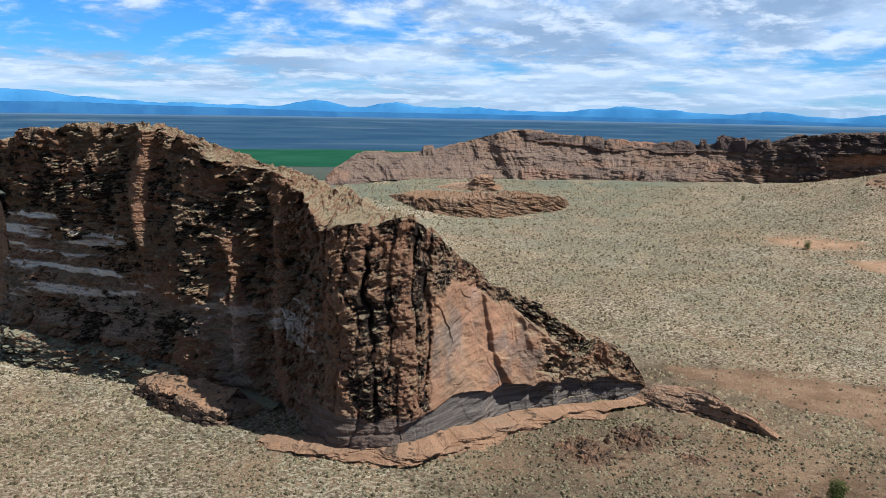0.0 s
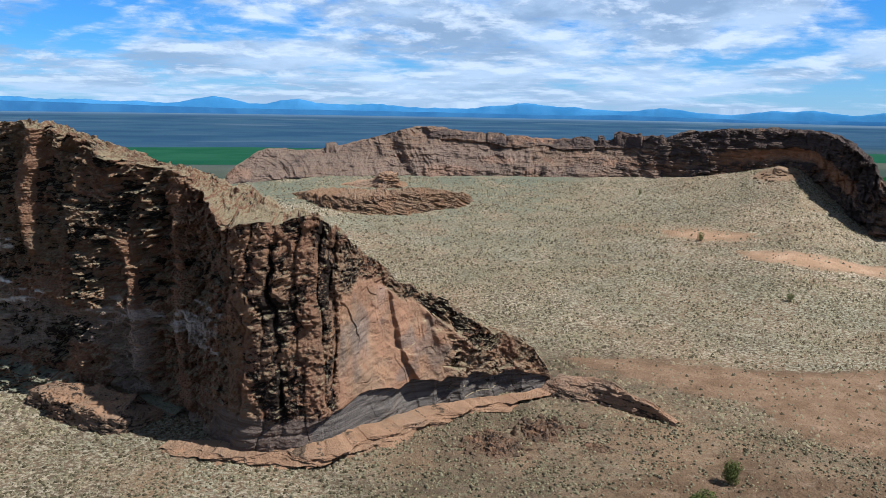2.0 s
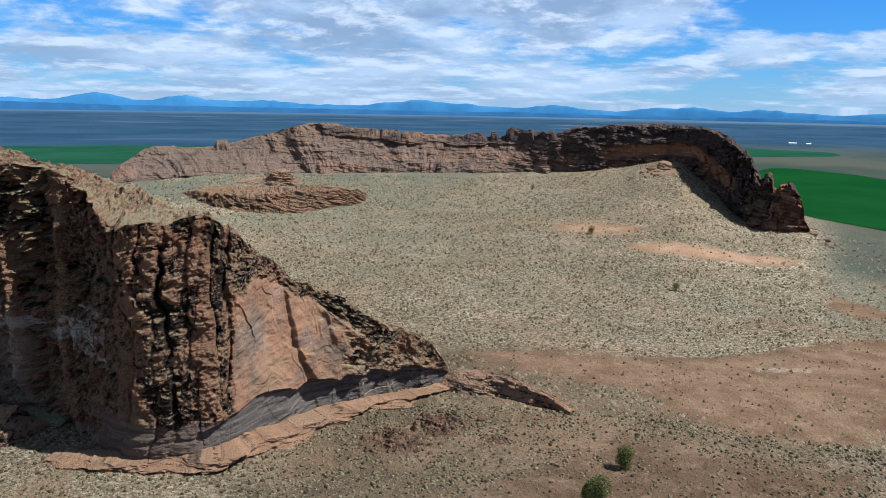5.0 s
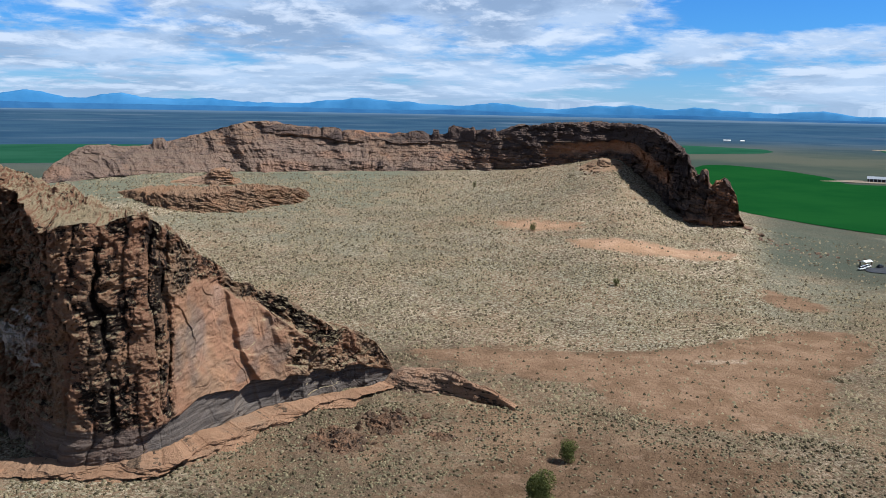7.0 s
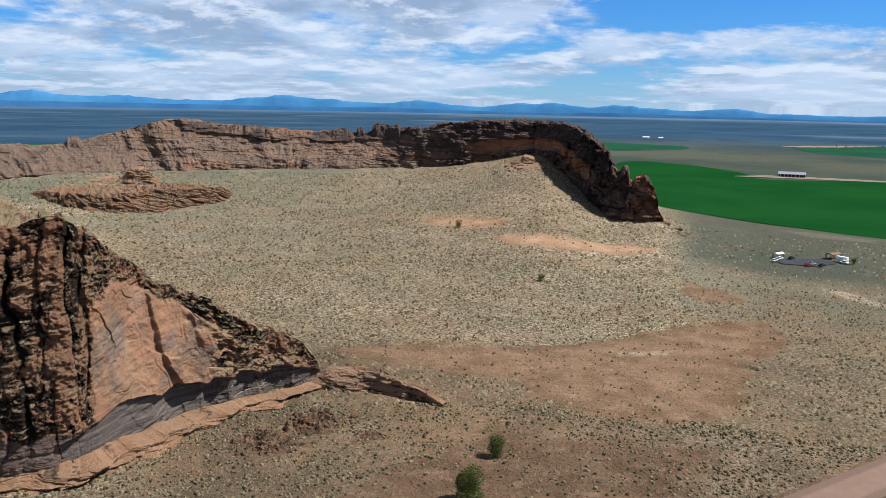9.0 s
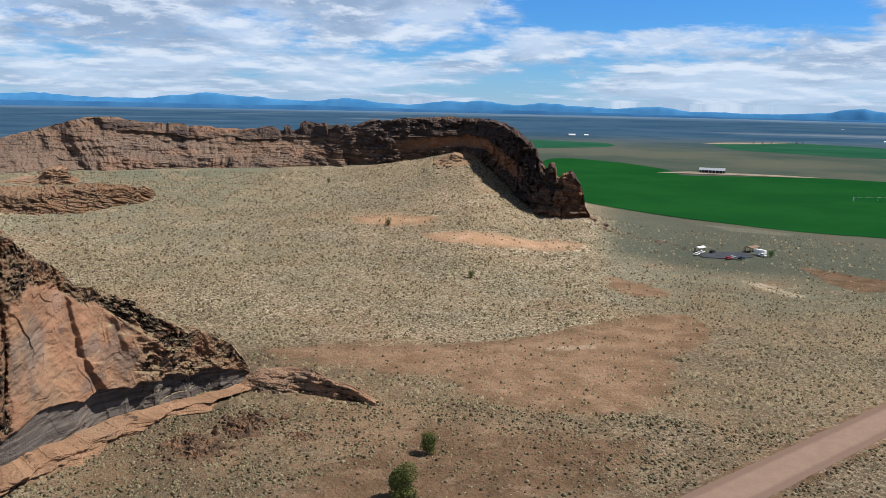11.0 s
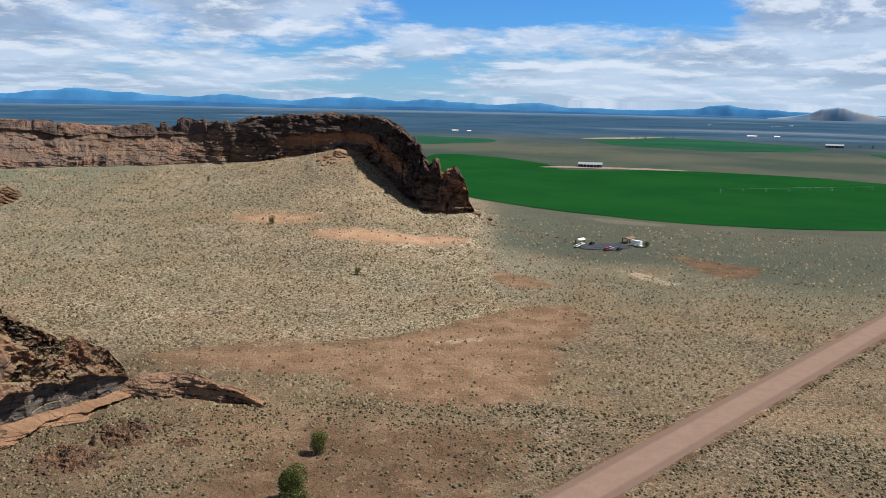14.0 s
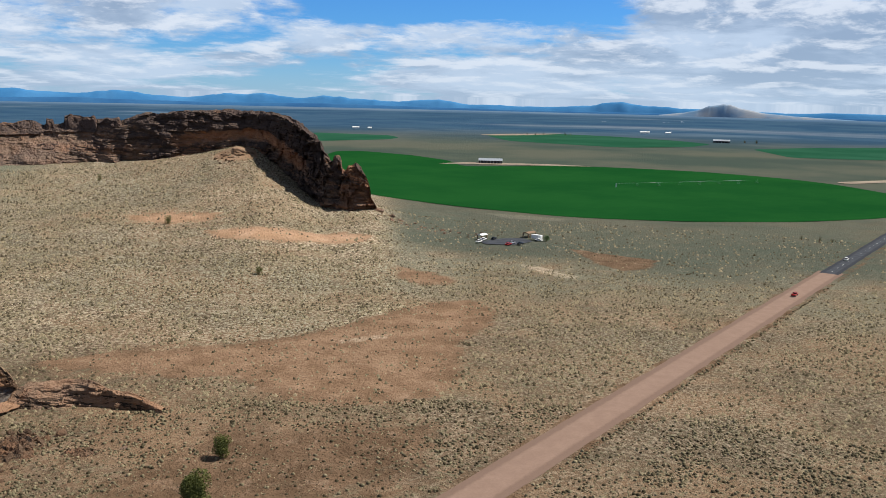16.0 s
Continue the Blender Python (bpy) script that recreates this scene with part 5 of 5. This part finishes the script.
def juniper(x, y, height, width, seed, label, leaves=2600, mat=None, trunk_h=0.25):
    r = random.Random(seed)
    base = tagged(new("juniper_tree"), label, "tree", "junipers on the plain")
    base.matrix_world = pose(x, y, float(ground_z(x, y)) - 0.05)
    bm = bmesh.new()
    tube(bm, width * 0.055, width * 0.035, (0, 0, -0.1), (0.05 * width, 0, height * 0.35), 8)
    part("trunk", bm, BARK, base)
    lobes = []
    for k in range(12):
        a, f = r.uniform(0, 6.283), r.uniform(0.0, 0.24)
        zc = height * r.uniform(0.16, 0.76)
        lobes.append((Vector((math.cos(a) * f * width, math.sin(a) * f * width, zc)), width * r.uniform(0.24, 0.34)))
        limb = bmesh.new()
        tube(limb, width * 0.022, width * 0.008, (0.03 * width, 0, height * r.uniform(0.12, 0.33)), lobes[-1][0], 6)
        part("limb", limb, BARK, base)
    verts, faces = [], []
    for _ in range(leaves):
        c, rad = r.choice(lobes)
        d = Vector((r.gauss(0, 1), r.gauss(0, 1), r.gauss(0, 1))).normalized()
        p = c + d * rad * (0.45 + 0.5 * r.random() ** 0.5) * Vector((1, 1, 1.15)).length / 1.75
        p.z = max(p.z, height * 0.06)
        size = width * r.uniform(0.018, 0.040)
        n = len(verts)
        for _k in range(4):
            verts.append(p + Vector((r.gauss(0, 1), r.gauss(0, 1), r.gauss(0, 1) + 0.4)).normalized() * size)
        faces += [(n, n + 1, n + 2), (n, n + 2, n + 3), (n + 1, n + 3, n + 2), (n, n + 3, n + 1)]
    me = array_mesh("crown", [tuple(v) for v in verts], faces, mat or JUNIPER, False)
    new("crown", me).parent = base
    return base


juniper(87.2, 178.8, 5.7, 4.7, 11, "small dark green juniper on bare red soil", 6500)
juniper(71.5, 159.8, 7.7, 7.4, 12, "broad green juniper with a rounded crown", 9000)
juniper(195, 460, 5.0, 5.5, 13, "round dark juniper in dry grass", 1200, None, 0.06)
juniper(187, 343, 4.0, 4.6, 14, "low spreading juniper in dry grass", 1200, None, 0.06)
juniper(207, 601, 6.0, 4.5, 15, "upright dark juniper near the crater wall", 1000, None, 0.06)
juniper(385, 350, 4.5, 5.0, 16, "bright green leafy tree beside the parking lot", 1200, BRIGHT_LEAF)
for x, y, h in ((259, 456, 2.2), (157, 217, 1.1), (257, 290, 1.3), (531, 264, 3.0), (533, 253, 3.4), (538, 247, 2.6), (28, 600, 2.4), (320, 300, 1.6), (205, 400, 1.6), (165, 380, 1.8)):
    juniper(x, y, h, h * 1.2, int(x), "small dark shrub on open ground", 260)

# ---- sagebrush ----


def brush_field(name, n, sampler, size, seed, label, sides=5, tall=True):
    g = np.random.default_rng(seed)
    x, y = sampler(g, n)
    keep = (g.random(len(x)) > 0.78 * smooth(dirt_cover(x, y), 0.3, 0.7)) & (np.abs(road_offset(x, y)) > 7.2) & ((g.random(len(x)) > 0.6 * smooth(road_offset(x, y), 8.5, 10) * smooth(road_offset(x, y), 30, 15)))
    clump = vnoise(x / 9, y / 9, 0, seed) + 0.7 * vnoise(x / 3, y / 3, 0, seed + 1)
    keep &= g.random(len(x)) < 0.30 + 0.70 * smooth(clump, -0.55, 0.45)
    keep &= ~((np.degrees(np.arctan2(x, y)) > 35) & (np.hypot(x, y) > 605))
    keep &= g.random(len(x)) > 0.75 * smooth(np.degrees(np.arctan2(x, y)), 35, 39) * smooth(np.hypot(x, y), 370, 450)
    keep &= ~((x > 338) & (x < 392) & (y > 344) & (y < 382))
    x, y = x[keep], y[keep]
    n = len(x)
    w_ = size * (0.45 + 0.9 * g.random(n) ** 1.8)
    h_ = w_ * (0.50 + 0.25 * g.random(n))
    a = np.arange(sides) * 2 * math.pi / sides
    ring = np.stack([np.cos(a), np.sin(a)], -1)
    turn = g.random(n) * 6.283
    c, s_ = np.cos(turn)[:, None], np.sin(turn)[:, None]
    levels = []
    for rad, hh in ((0.46, 0.0), (0.46, 0.62)) if tall else ((0.5, 0.0),):
        k = rad * (0.6 + 0.8 * g.random((n, sides)))
        rx, ry = (ring[:, 0] * c - ring[:, 1] * s_) * k * w_[:, None], (ring[:, 0] * s_ + ring[:, 1] * c) * k * w_[:, None]
        levels.append(np.stack([x[:, None] + rx, y[:, None] + ry, (hh * h_)[:, None] * (0.8 + 0.4 * g.random((n, sides)))], -1))
    top = np.stack([x + 0.1 * w_ * g.standard_normal(n), y + 0.1 * w_ * g.standard_normal(n), h_], -1)[:, None, :]
    co = np.concatenate(levels + [top], 1)
    co[:, :, 2] += (ground_z(x, y) - 0.12)[:, None]
    f = []
    for i in range(sides):
        j = (i + 1) % sides
        f += [(i, j, sides + j), (i, sides + j, sides + i), (sides + i, sides + j, 2 * sides)] if tall else [(i, j, sides)]
    faces = (np.array(f)[None] + (np.arange(n) * co.shape[1])[:, None, None]).reshape(-1, 3)
    me = array_mesh(name, co, faces, BRUSH if tall else BRUSH_DRY, True)
    return tagged(new(name, me), label, "sagebrush", kind="stuff")


def fan(r0, r1, a0, a1, power=0.5):
    def pick(g, n):
        r = np.sqrt(r0 ** 2 + (r1 ** 2 - r0 ** 2) * g.random(n) ** (1 / (2 * power)))
        a = np.radians(a0 + (a1 - a0) * g.random(n))
        return r * np.sin(a), r * np.cos(a)
    return pick


brush_field("sagebrush", 46000, fan(135, 235, -32, 72), 0.80, 41, "low grey-green sagebrush scattered over the plain", 4)
def verge(g, n):
    d, o = -260 + 590 * g.random(n), 7.4 + 1.6 * g.random(n)
    n_ = math.hypot(ROAD_B[0] - ROAD_A[0], ROAD_B[1] - ROAD_A[1])
    ax, ay = (ROAD_B[0] - ROAD_A[0]) / n_, (ROAD_B[1] - ROAD_A[1]) / n_
    return ROAD_A[0] + ax * d + ay * o, ROAD_A[1] + ay * d - ax * o


brush_field("verge_sagebrush", 2600, verge, 0.8, 47, "line of low sagebrush along the road edge", 5)
brush_field("dry_grass", 80000, fan(135, 240, -32, 72), 0.5, 45, "small dry grass tufts between the sagebrush", 4, False)
brush_field("sagebrush_mid", 90000, fan(230, 430, -30, 72), 1.10, 43, "low grey-green sagebrush scattered over the plain", 5, False)
brush_field("sagebrush_far", 70000, fan(420, 690, -6, 72), 1.40, 42, "grey-green sagebrush dotted over the crater floor", 4, False)

# ---- roads, fields, parking lot ----


def strip(name, points, half, mat, lift, label, category, step=4.0):
    p = np.asarray(points, float)
    length = np.hypot(*np.diff(p, axis=0).T).sum()
    s, c = spline(p, int(length / step) + 2)
    t = np.gradient(c, axis=0)
    t /= np.linalg.norm(t, axis=1)[:, None]
    nrm = np.stack([t[:, 1], -t[:, 0]], -1)
    across = np.linspace(-1, 1, 9)
    wob = 1 + 0.06 * vnoise(s / 7, 0, 0, 501)
    off = across[None, :] * half * np.where(np.abs(across) > 0.9, wob[:, None], 1.0)
    x, y = c[:, :1] + nrm[:, :1] * off, c[:, 1:] + nrm[:, 1:] * off
    z = lift + 0.10 * (1 - across[None, :] ** 2) + 0 * x
    me = array_mesh(name, np.stack([x, y, z], -1), grid_faces(*x.shape), mat, True, {"across": off + 0 * x})
    return tagged(new(name, me), label, category, kind="structure")


ux, uy = (ROAD_B[0] - ROAD_A[0]) / 316.08, (ROAD_B[1] - ROAD_A[1]) / 316.08
at = lambda d: (ROAD_A[0] + ux * d, ROAD_A[1] + uy * d)
strip("gravel_road", [at(-700), at(-300), at(0), at(160), at(330)], 6.0, GRAVEL, 0.06, "straight red gravel road with pale wheel tracks", "road")
strip("paved_road", [at(324), at(420), at(560), at(900), at(1600)], 4.6, ASPHALT, 0.10, "dark asphalt road running on over the plain", "road")
for d in range(332, 700, 12):
    bm = bmesh.new()
    box(bm, 3.0, 0.15, 0.01, pose(*at(d), 0.215, 0, 0, math.degrees(math.atan2(uy, ux))))
    tagged(part("lane_line", bm, LINE_PAINT), "short faded pale centre line on asphalt", "road marking", "centre lines", "structure")


def flat_patch(name, outline, z, mat, label, category, count=96, kind="structure"):
    p = np.asarray(outline + outline[:1], float)
    _, c = spline(np.vstack([p[-2:-1], p, p[1:2]]), count * 3)
    d = np.r_[0, np.cumsum(np.hypot(*np.diff(p, axis=0).T))]
    c = np.stack([np.interp(np.linspace(0, d[-1], count, endpoint=False), d, p[:, k]) for k in (0, 1)], -1)
    for _ in range(3):
        c = (c + 0.5 * np.roll(c, 1, 0) + 0.5 * np.roll(c, -1, 0)) / 2
    bm = bmesh.new()
    bm.faces.new([bm.verts.new((a, b, z)) for a, b in c])
    bmesh.ops.triangulate(bm, faces=bm.faces)
    bmesh.ops.recalc_face_normals(bm, faces=bm.faces)
    return tagged(part(name, bm, mat), label, category, kind=kind)


PAD = plain("bare_farmyard_soil", (0.27, 0.22, 0.165), 0.95, 0.0, 0.05, 0.3)
green = "dark green irrigated crop field"
flat_patch("field", [(438, 601), (449, 510), (478, 417), (532, 357), (605, 309), (691, 278), (800, 292), (890, 350), (945, 440), (960, 510), (949, 609), (905, 690), (858, 752), (790, 775), (722, 804), (772, 885), (790, 990), (775, 1100), (740, 1110), (600, 960), (480, 760)], 0.3, FIELD, "round dark green irrigated crop field", "field", 160)
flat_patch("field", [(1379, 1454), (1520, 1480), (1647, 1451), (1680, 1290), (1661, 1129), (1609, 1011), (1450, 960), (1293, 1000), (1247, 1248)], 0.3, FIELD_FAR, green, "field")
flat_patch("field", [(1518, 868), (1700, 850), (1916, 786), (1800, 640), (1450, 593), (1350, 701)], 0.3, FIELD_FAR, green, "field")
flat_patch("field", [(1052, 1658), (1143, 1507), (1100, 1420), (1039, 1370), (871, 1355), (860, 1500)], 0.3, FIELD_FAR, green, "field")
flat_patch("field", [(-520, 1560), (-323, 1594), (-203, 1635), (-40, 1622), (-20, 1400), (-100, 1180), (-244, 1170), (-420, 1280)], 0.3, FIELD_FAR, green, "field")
flat_patch("farmyard", [(720, 850), (780, 850), (860, 770), (880, 722), (850, 745), (770, 812)], 0.5, PAD, "pale bare soil of a farmyard", "yard")
flat_patch("farmyard", [(1380, 1480), (1470, 1500), (1650, 1480), (1655, 1462), (1500, 1430), (1390, 1440)], 0.5, PAD, "pale bare soil of a farmyard", "yard")
flat_patch("farmyard", [(1100, 420), (1300, 395), (1290, 375), (1090, 400), (960, 430), (965, 450)], 0.5, PAD, "pale strip of stubble along the field", "yard")
LOT = [(346, 363), (350, 371), (365, 374), (381, 367), (378, 354), (359, 351)]
flat_patch("parking_lot", LOT, 0.35, ASPHALT, "dark asphalt parking lot in the sagebrush", "parking lot", 60)


# ---- vehicles and buildings ----


def car(x, y, turn, paint, label, pickup=False):
    base = tagged(new("car"), label, "car", "cars at the monument")
    base.matrix_world = pose(x, y, 0.37 if abs(x - 365) < 30 else 0.2, 0, 0, turn)
    bm = bmesh.new()
    box(bm, 4.7, 1.85, 0.62, pose(0, 0, 0.42), 0.12)
    part("body", bm, paint, base)
    bm = bmesh.new()
    made = bmesh.ops.create_cube(bm, size=1.0)["verts"]
    for v in made:
        v.co = Vector((v.co.x * (1.9 if pickup else 2.7) + (0.2 if pickup else -0.25), v.co.y * 1.66, (v.co.z + 0.5) * 0.58 + 1.03))
        if v.co.z > 1.2:
            v.co.x, v.co.y = (v.co.x - 0.1) * 0.72, v.co.y * 0.84
    bmesh.ops.bevel(bm, geom=list(bm.edges), offset=0.07, segments=2, affect="EDGES")
    part("cabin", bm, GLASS, base, "tinted car windows")
    bm = bmesh.new()
    box(bm, 1.3 if pickup else 1.75, 1.36, 0.05, pose(0.05 if pickup else -0.25, 0, 1.6), 0.02)
    part("roof", bm, paint, base)
    for wx in (-1.45, 1.45):
        for wy in (-0.86, 0.86):
            bm = bmesh.new()
            tube(bm, 0.34, 0.34, (wx, wy - 0.11, 0.34), (wx, wy + 0.11, 0.34), 14)
            part("wheel", bm, DARK, base)
    return base


car(347, 369, 15, WHITE, "white car parked on asphalt")
car(351, 371.5, 15, SILVER, "silver car parked on asphalt")
car(355, 373.5, 15, WHITE, "white car parked on asphalt")
car(362, 372, 20, BLACK, "black car parked on asphalt")
car(355, 352.5, 10, RED, "red car parked on asphalt")
car(360, 354.5, 10, SILVER, "silver car parked on asphalt")
car(362, 349.5, 10, BLACK, "black car parked on asphalt")
car(381, 352.5, 100, WHITE, "white pickup parked beside a trailer", True)
car(369, 184, 13, RED, "dusty red pickup on the gravel road", True)
car(481, 212, 13, WHITE, "white car on the asphalt road")


def trailer(x, y, turn):
    base = tagged(new("camping_trailer"), "white camping trailer parked on asphalt", "trailer")
    base.matrix_world = pose(x, y, 0.37, 0, 0, turn)
    bm = bmesh.new()
    box(bm, 6.8, 2.4, 2.5, pose(0, 0, 0.6), 0.3)
    part("body", bm, WHITE, base)
    for k in (-1.6, 0.4):
        bm = bmesh.new()
        box(bm, 1.1, 0.04, 0.6, pose(k, -1.215, 1.7))
        part("window", bm, GLASS, base)
    for k in (-0.5, 0.5):
        bm = bmesh.new()
        tube(bm, 0.36, 0.36, (k, -1.15, 0.36), (k, 1.15, 0.36), 14)
        part("axle_wheels", bm, DARK, base)
    bm = bmesh.new()
    tube(bm, 0.06, 0.06, (3.4, 0, 0.6), (4.6, 0, 0.5), 6)
    part("tow_bar", bm, STEEL, base)


trailer(384, 357, 100)


def shelter(x, y, turn, sx, sy, h, roof_mat, label):
    base = tagged(new("picnic_shelter"), label, "shelter")
    base.matrix_world = pose(x, y, 0.0, 0, 0, turn)
    for px in (-sx / 2 + 0.5, sx / 2 - 0.5):
        for py in (-sy / 2 + 0.5, sy / 2 - 0.5):
            bm = bmesh.new()
            box(bm, 0.5, 0.5, h, pose(px, py, 0))
            part("post", bm, WOOD, base)
    bm = bmesh.new()
    vs = [bm.verts.new(c) for c in ((-sx / 2, -sy / 2, h), (sx / 2, -sy / 2, h), (sx / 2, sy / 2, h), (-sx / 2, sy / 2, h), (-sx / 2, 0, h + 0.8), (sx / 2, 0, h + 0.8))]
    for f in ((0, 1, 5, 4), (2, 3, 4, 5), (0, 4, 3), (1, 2, 5), (3, 2, 1, 0)):
        bm.faces.new([vs[k] for k in f])
    part("roof", bm, roof_mat, base)


shelter(389, 368, 10, 9, 5, 2.9, WOOD, "open brown timber picnic shelter with a gable roof")
shelter(359, 379, 15, 7, 4, 2.6, WHITE, "open shelter with a white roof beside the lot")


def barn(x, y, turn, length, width, height, roof_mat, label, bays=6):
    base = tagged(new("barn"), label, "barn", "farm buildings on the plain")
    base.matrix_world = pose(x, y, 0.2, 0, 0, turn)
    bm = bmesh.new()
    box(bm, length, width, height * 0.6)
    # with bays, the block is a black stand-in for shade under the open roof
    part("wall", bm, DARK if bays else WHITE, base)
    bm = bmesh.new()
    l2, w2, h0, h1 = length / 2 + 0.8, width / 2 + 1.0, height * 0.58, height
    vs = [bm.verts.new(c) for c in ((-l2, -w2, h0), (l2, -w2, h0), (l2, w2, h0), (-l2, w2, h0), (-l2, 0, h1), (l2, 0, h1))]
    for f in ((0, 1, 5, 4), (2, 3, 4, 5), (0, 4, 3), (1, 2, 5), (3, 2, 1, 0)):
        bm.faces.new([vs[k] for k in f])
    part("roof", bm, roof_mat, base)
    for k in range(bays):
        bm = bmesh.new()
        px = -length / 2 + (k + 0.5) * length / bays
        box(bm, 0.5, 0.5, height * 0.58, pose(px, -width / 2 - 0.3, 0))
        part("post", bm, STEEL, base)
    return base


barn(796, 829, -45, 30, 15, 6.2, STEEL, "long open hay barn with a pale metal roof", 7)
barn(1296, 1855, -35, 16, 8, 4.5, WHITE, "white farm shed far off on the plain", 0)
barn(1326, 1835, -35, 10, 7, 4, WHITE, "white farm shed far off on the plain", 0)
barn(1960, 1440, -50, 24, 10, 5, WHITE, "white farm shed far off on the plain", 0)
barn(2010, 1400, -50, 14, 8, 5, WHITE, "white farm shed far off on the plain", 0)
barn(1700, 1045, -58, 34, 16, 7, STEEL, "long grey farm shed beside dark trees", 5)
barn(2860, 2000, -50, 34, 12, 6, WHITE, "white farm shed far off on the plain", 0)
barn(3000, 2030, -50, 14, 12, 8, WHITE, "white farm shed far off on the plain", 0)
barn(2700, 2180, -50, 14, 10, 6, WHITE, "white farm shed far off on the plain", 0)
for x, y in ((1735, 1010), (1750, 990), (1765, 1000), (1500, 1440), (1520, 1432), (1540, 1425), (1590, 1400), (1605, 1395)):
    juniper(x, y, 8, 9, int(y), "dark farm tree beside the sheds", 200)


def pivot():
    base = tagged(new("irrigation_pivot"), "long pale irrigation pivot standing in the field", "irrigation")
    base.matrix_world = pose(692, 539, 0.3, 0, 0, math.degrees(math.atan2(489 - 539, 872 - 692)))
    span = 26.7
    for k in range(7):
        bm = bmesh.new()
        prev = (span * k, 0, 3.4)
        for j in range(1, 9):
            q = (span * (k + j / 8), 0, 3.4 + 0.3 * math.sin(math.pi * j / 8))
            tube(bm, 0.035, 0.035, prev, q, 6)
            prev = q
        part("pipe_span", bm, STEEL, base)
        bm = bmesh.new()
        x = span * (k + 1)
        tube(bm, 0.045, 0.045, (x, 0, 3.4), (x, -2.0, 0.6), 6)
        tube(bm, 0.045, 0.045, (x, 0, 3.4), (x, 2.0, 0.6), 6)
        tube(bm, 0.045, 0.045, (x, -2.2, 0.6), (x, 2.2, 0.6), 6)
        tower = part("tower", bm, STEEL, base)
        for y in (-2.0, 2.0):
            bm = bmesh.new()
            tube(bm, 0.45, 0.45, (x, y - 0.1, 0.45), (x, y + 0.1, 0.45), 12)
            part("wheel", bm, DARK, tower)
    bm = bmesh.new()
    box(bm, 0.9, 0.9, 3.6)
    part("pivot_point", bm, STEEL, base)


pivot()

# ---- far ranges ----


def mountains(name, points, r, depth, foot, mat, seed, label, jag=4.5):
    """A range along a bearing: ridge heights by bearing, falling off in front and behind."""
    az = np.linspace(points[0][0], points[-1][0], 1500)
    p = np.asarray(points, float)
    h = np.interp(az, p[:, 0], p[:, 1])
    k = np.hanning(7)
    h = np.convolve(np.pad(h, 3, mode="edge"), k / k.sum(), "valid")
    h = h + jag * (fbm(az * 0.9, 0 * az, 0, 4, seed) + 0.5 * ridged(az * 1.7, 0 * az, 3, seed + 5)) * np.clip((h - foot) / 60, 0.1, 1)
    v = np.linspace(-1, 1, 13)
    rr = r + depth * v[None, :] * 0.5
    prof = 1 - np.abs(v[None, :]) ** 1.3
    relief = fbm(az[:, None] * 1.1 + 0 * v, v[None, :] * 3 + 0 * az[:, None], 0, 4, seed + 3)
    z = foot - 25 + (h[:, None] - foot + 25) * prof * (1 + 0.18 * relief * (1 - prof))
    a = np.radians(az)[:, None]
    co = np.stack([rr * np.sin(a), rr * np.cos(a), z], -1)
    me = array_mesh(name, co, grid_faces(*z.shape), mat)
    return tagged(new(name, me), label, "mountains", kind="structure")


RANGE = [(-75, 100), (-40, 120), (-27.1, 130), (-25.3, 131), (-23.5, 107), (-20.9, 89), (-17.7, 79), (-11.4, 70), (-10, 84), (-8.7, 110), (-7.4, 84), (-6.2, 68), (-4.6, 84), (-3.4, 102), (-2.2, 82), (-1.2, 69), (1.4, 82), (5.1, 63), (7.6, 66), (9.8, 84), (11.8, 93), (13.3, 80), (16.5, 68), (18.8, 66), (20.4, 86), (22.2, 64), (24.2, 54), (27.1, 78), (29.7, 79), (31.2, 58), (32.8, 78), (35.1, 61), (37.8, 57), (40.2, 72), (42.2, 48), (46.7, 42), (48.5, 48), (50.5, 60), (51.8, 78), (53.9, 62), (56, 50), (62, 42), (65.5, 48), (75, 44), (100, 60)]
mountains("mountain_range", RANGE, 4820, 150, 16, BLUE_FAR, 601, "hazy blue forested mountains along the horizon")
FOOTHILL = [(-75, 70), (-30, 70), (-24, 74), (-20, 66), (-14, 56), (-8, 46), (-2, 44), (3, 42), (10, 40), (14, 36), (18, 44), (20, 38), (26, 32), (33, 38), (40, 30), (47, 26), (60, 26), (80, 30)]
mountains("foothills", FOOTHILL, 4640, 120, 14, BLUE_NEAR, 641, "wooded foothills hazed dark blue below the mountains", 2.0)
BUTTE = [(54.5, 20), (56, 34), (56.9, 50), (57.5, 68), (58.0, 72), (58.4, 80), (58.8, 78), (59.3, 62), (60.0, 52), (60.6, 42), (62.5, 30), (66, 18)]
mountains("bare_butte", BUTTE, 4600, 110, 12, HAZED_HILL, 661, "bare butte hazed blue-grey on the horizon", 2.0)
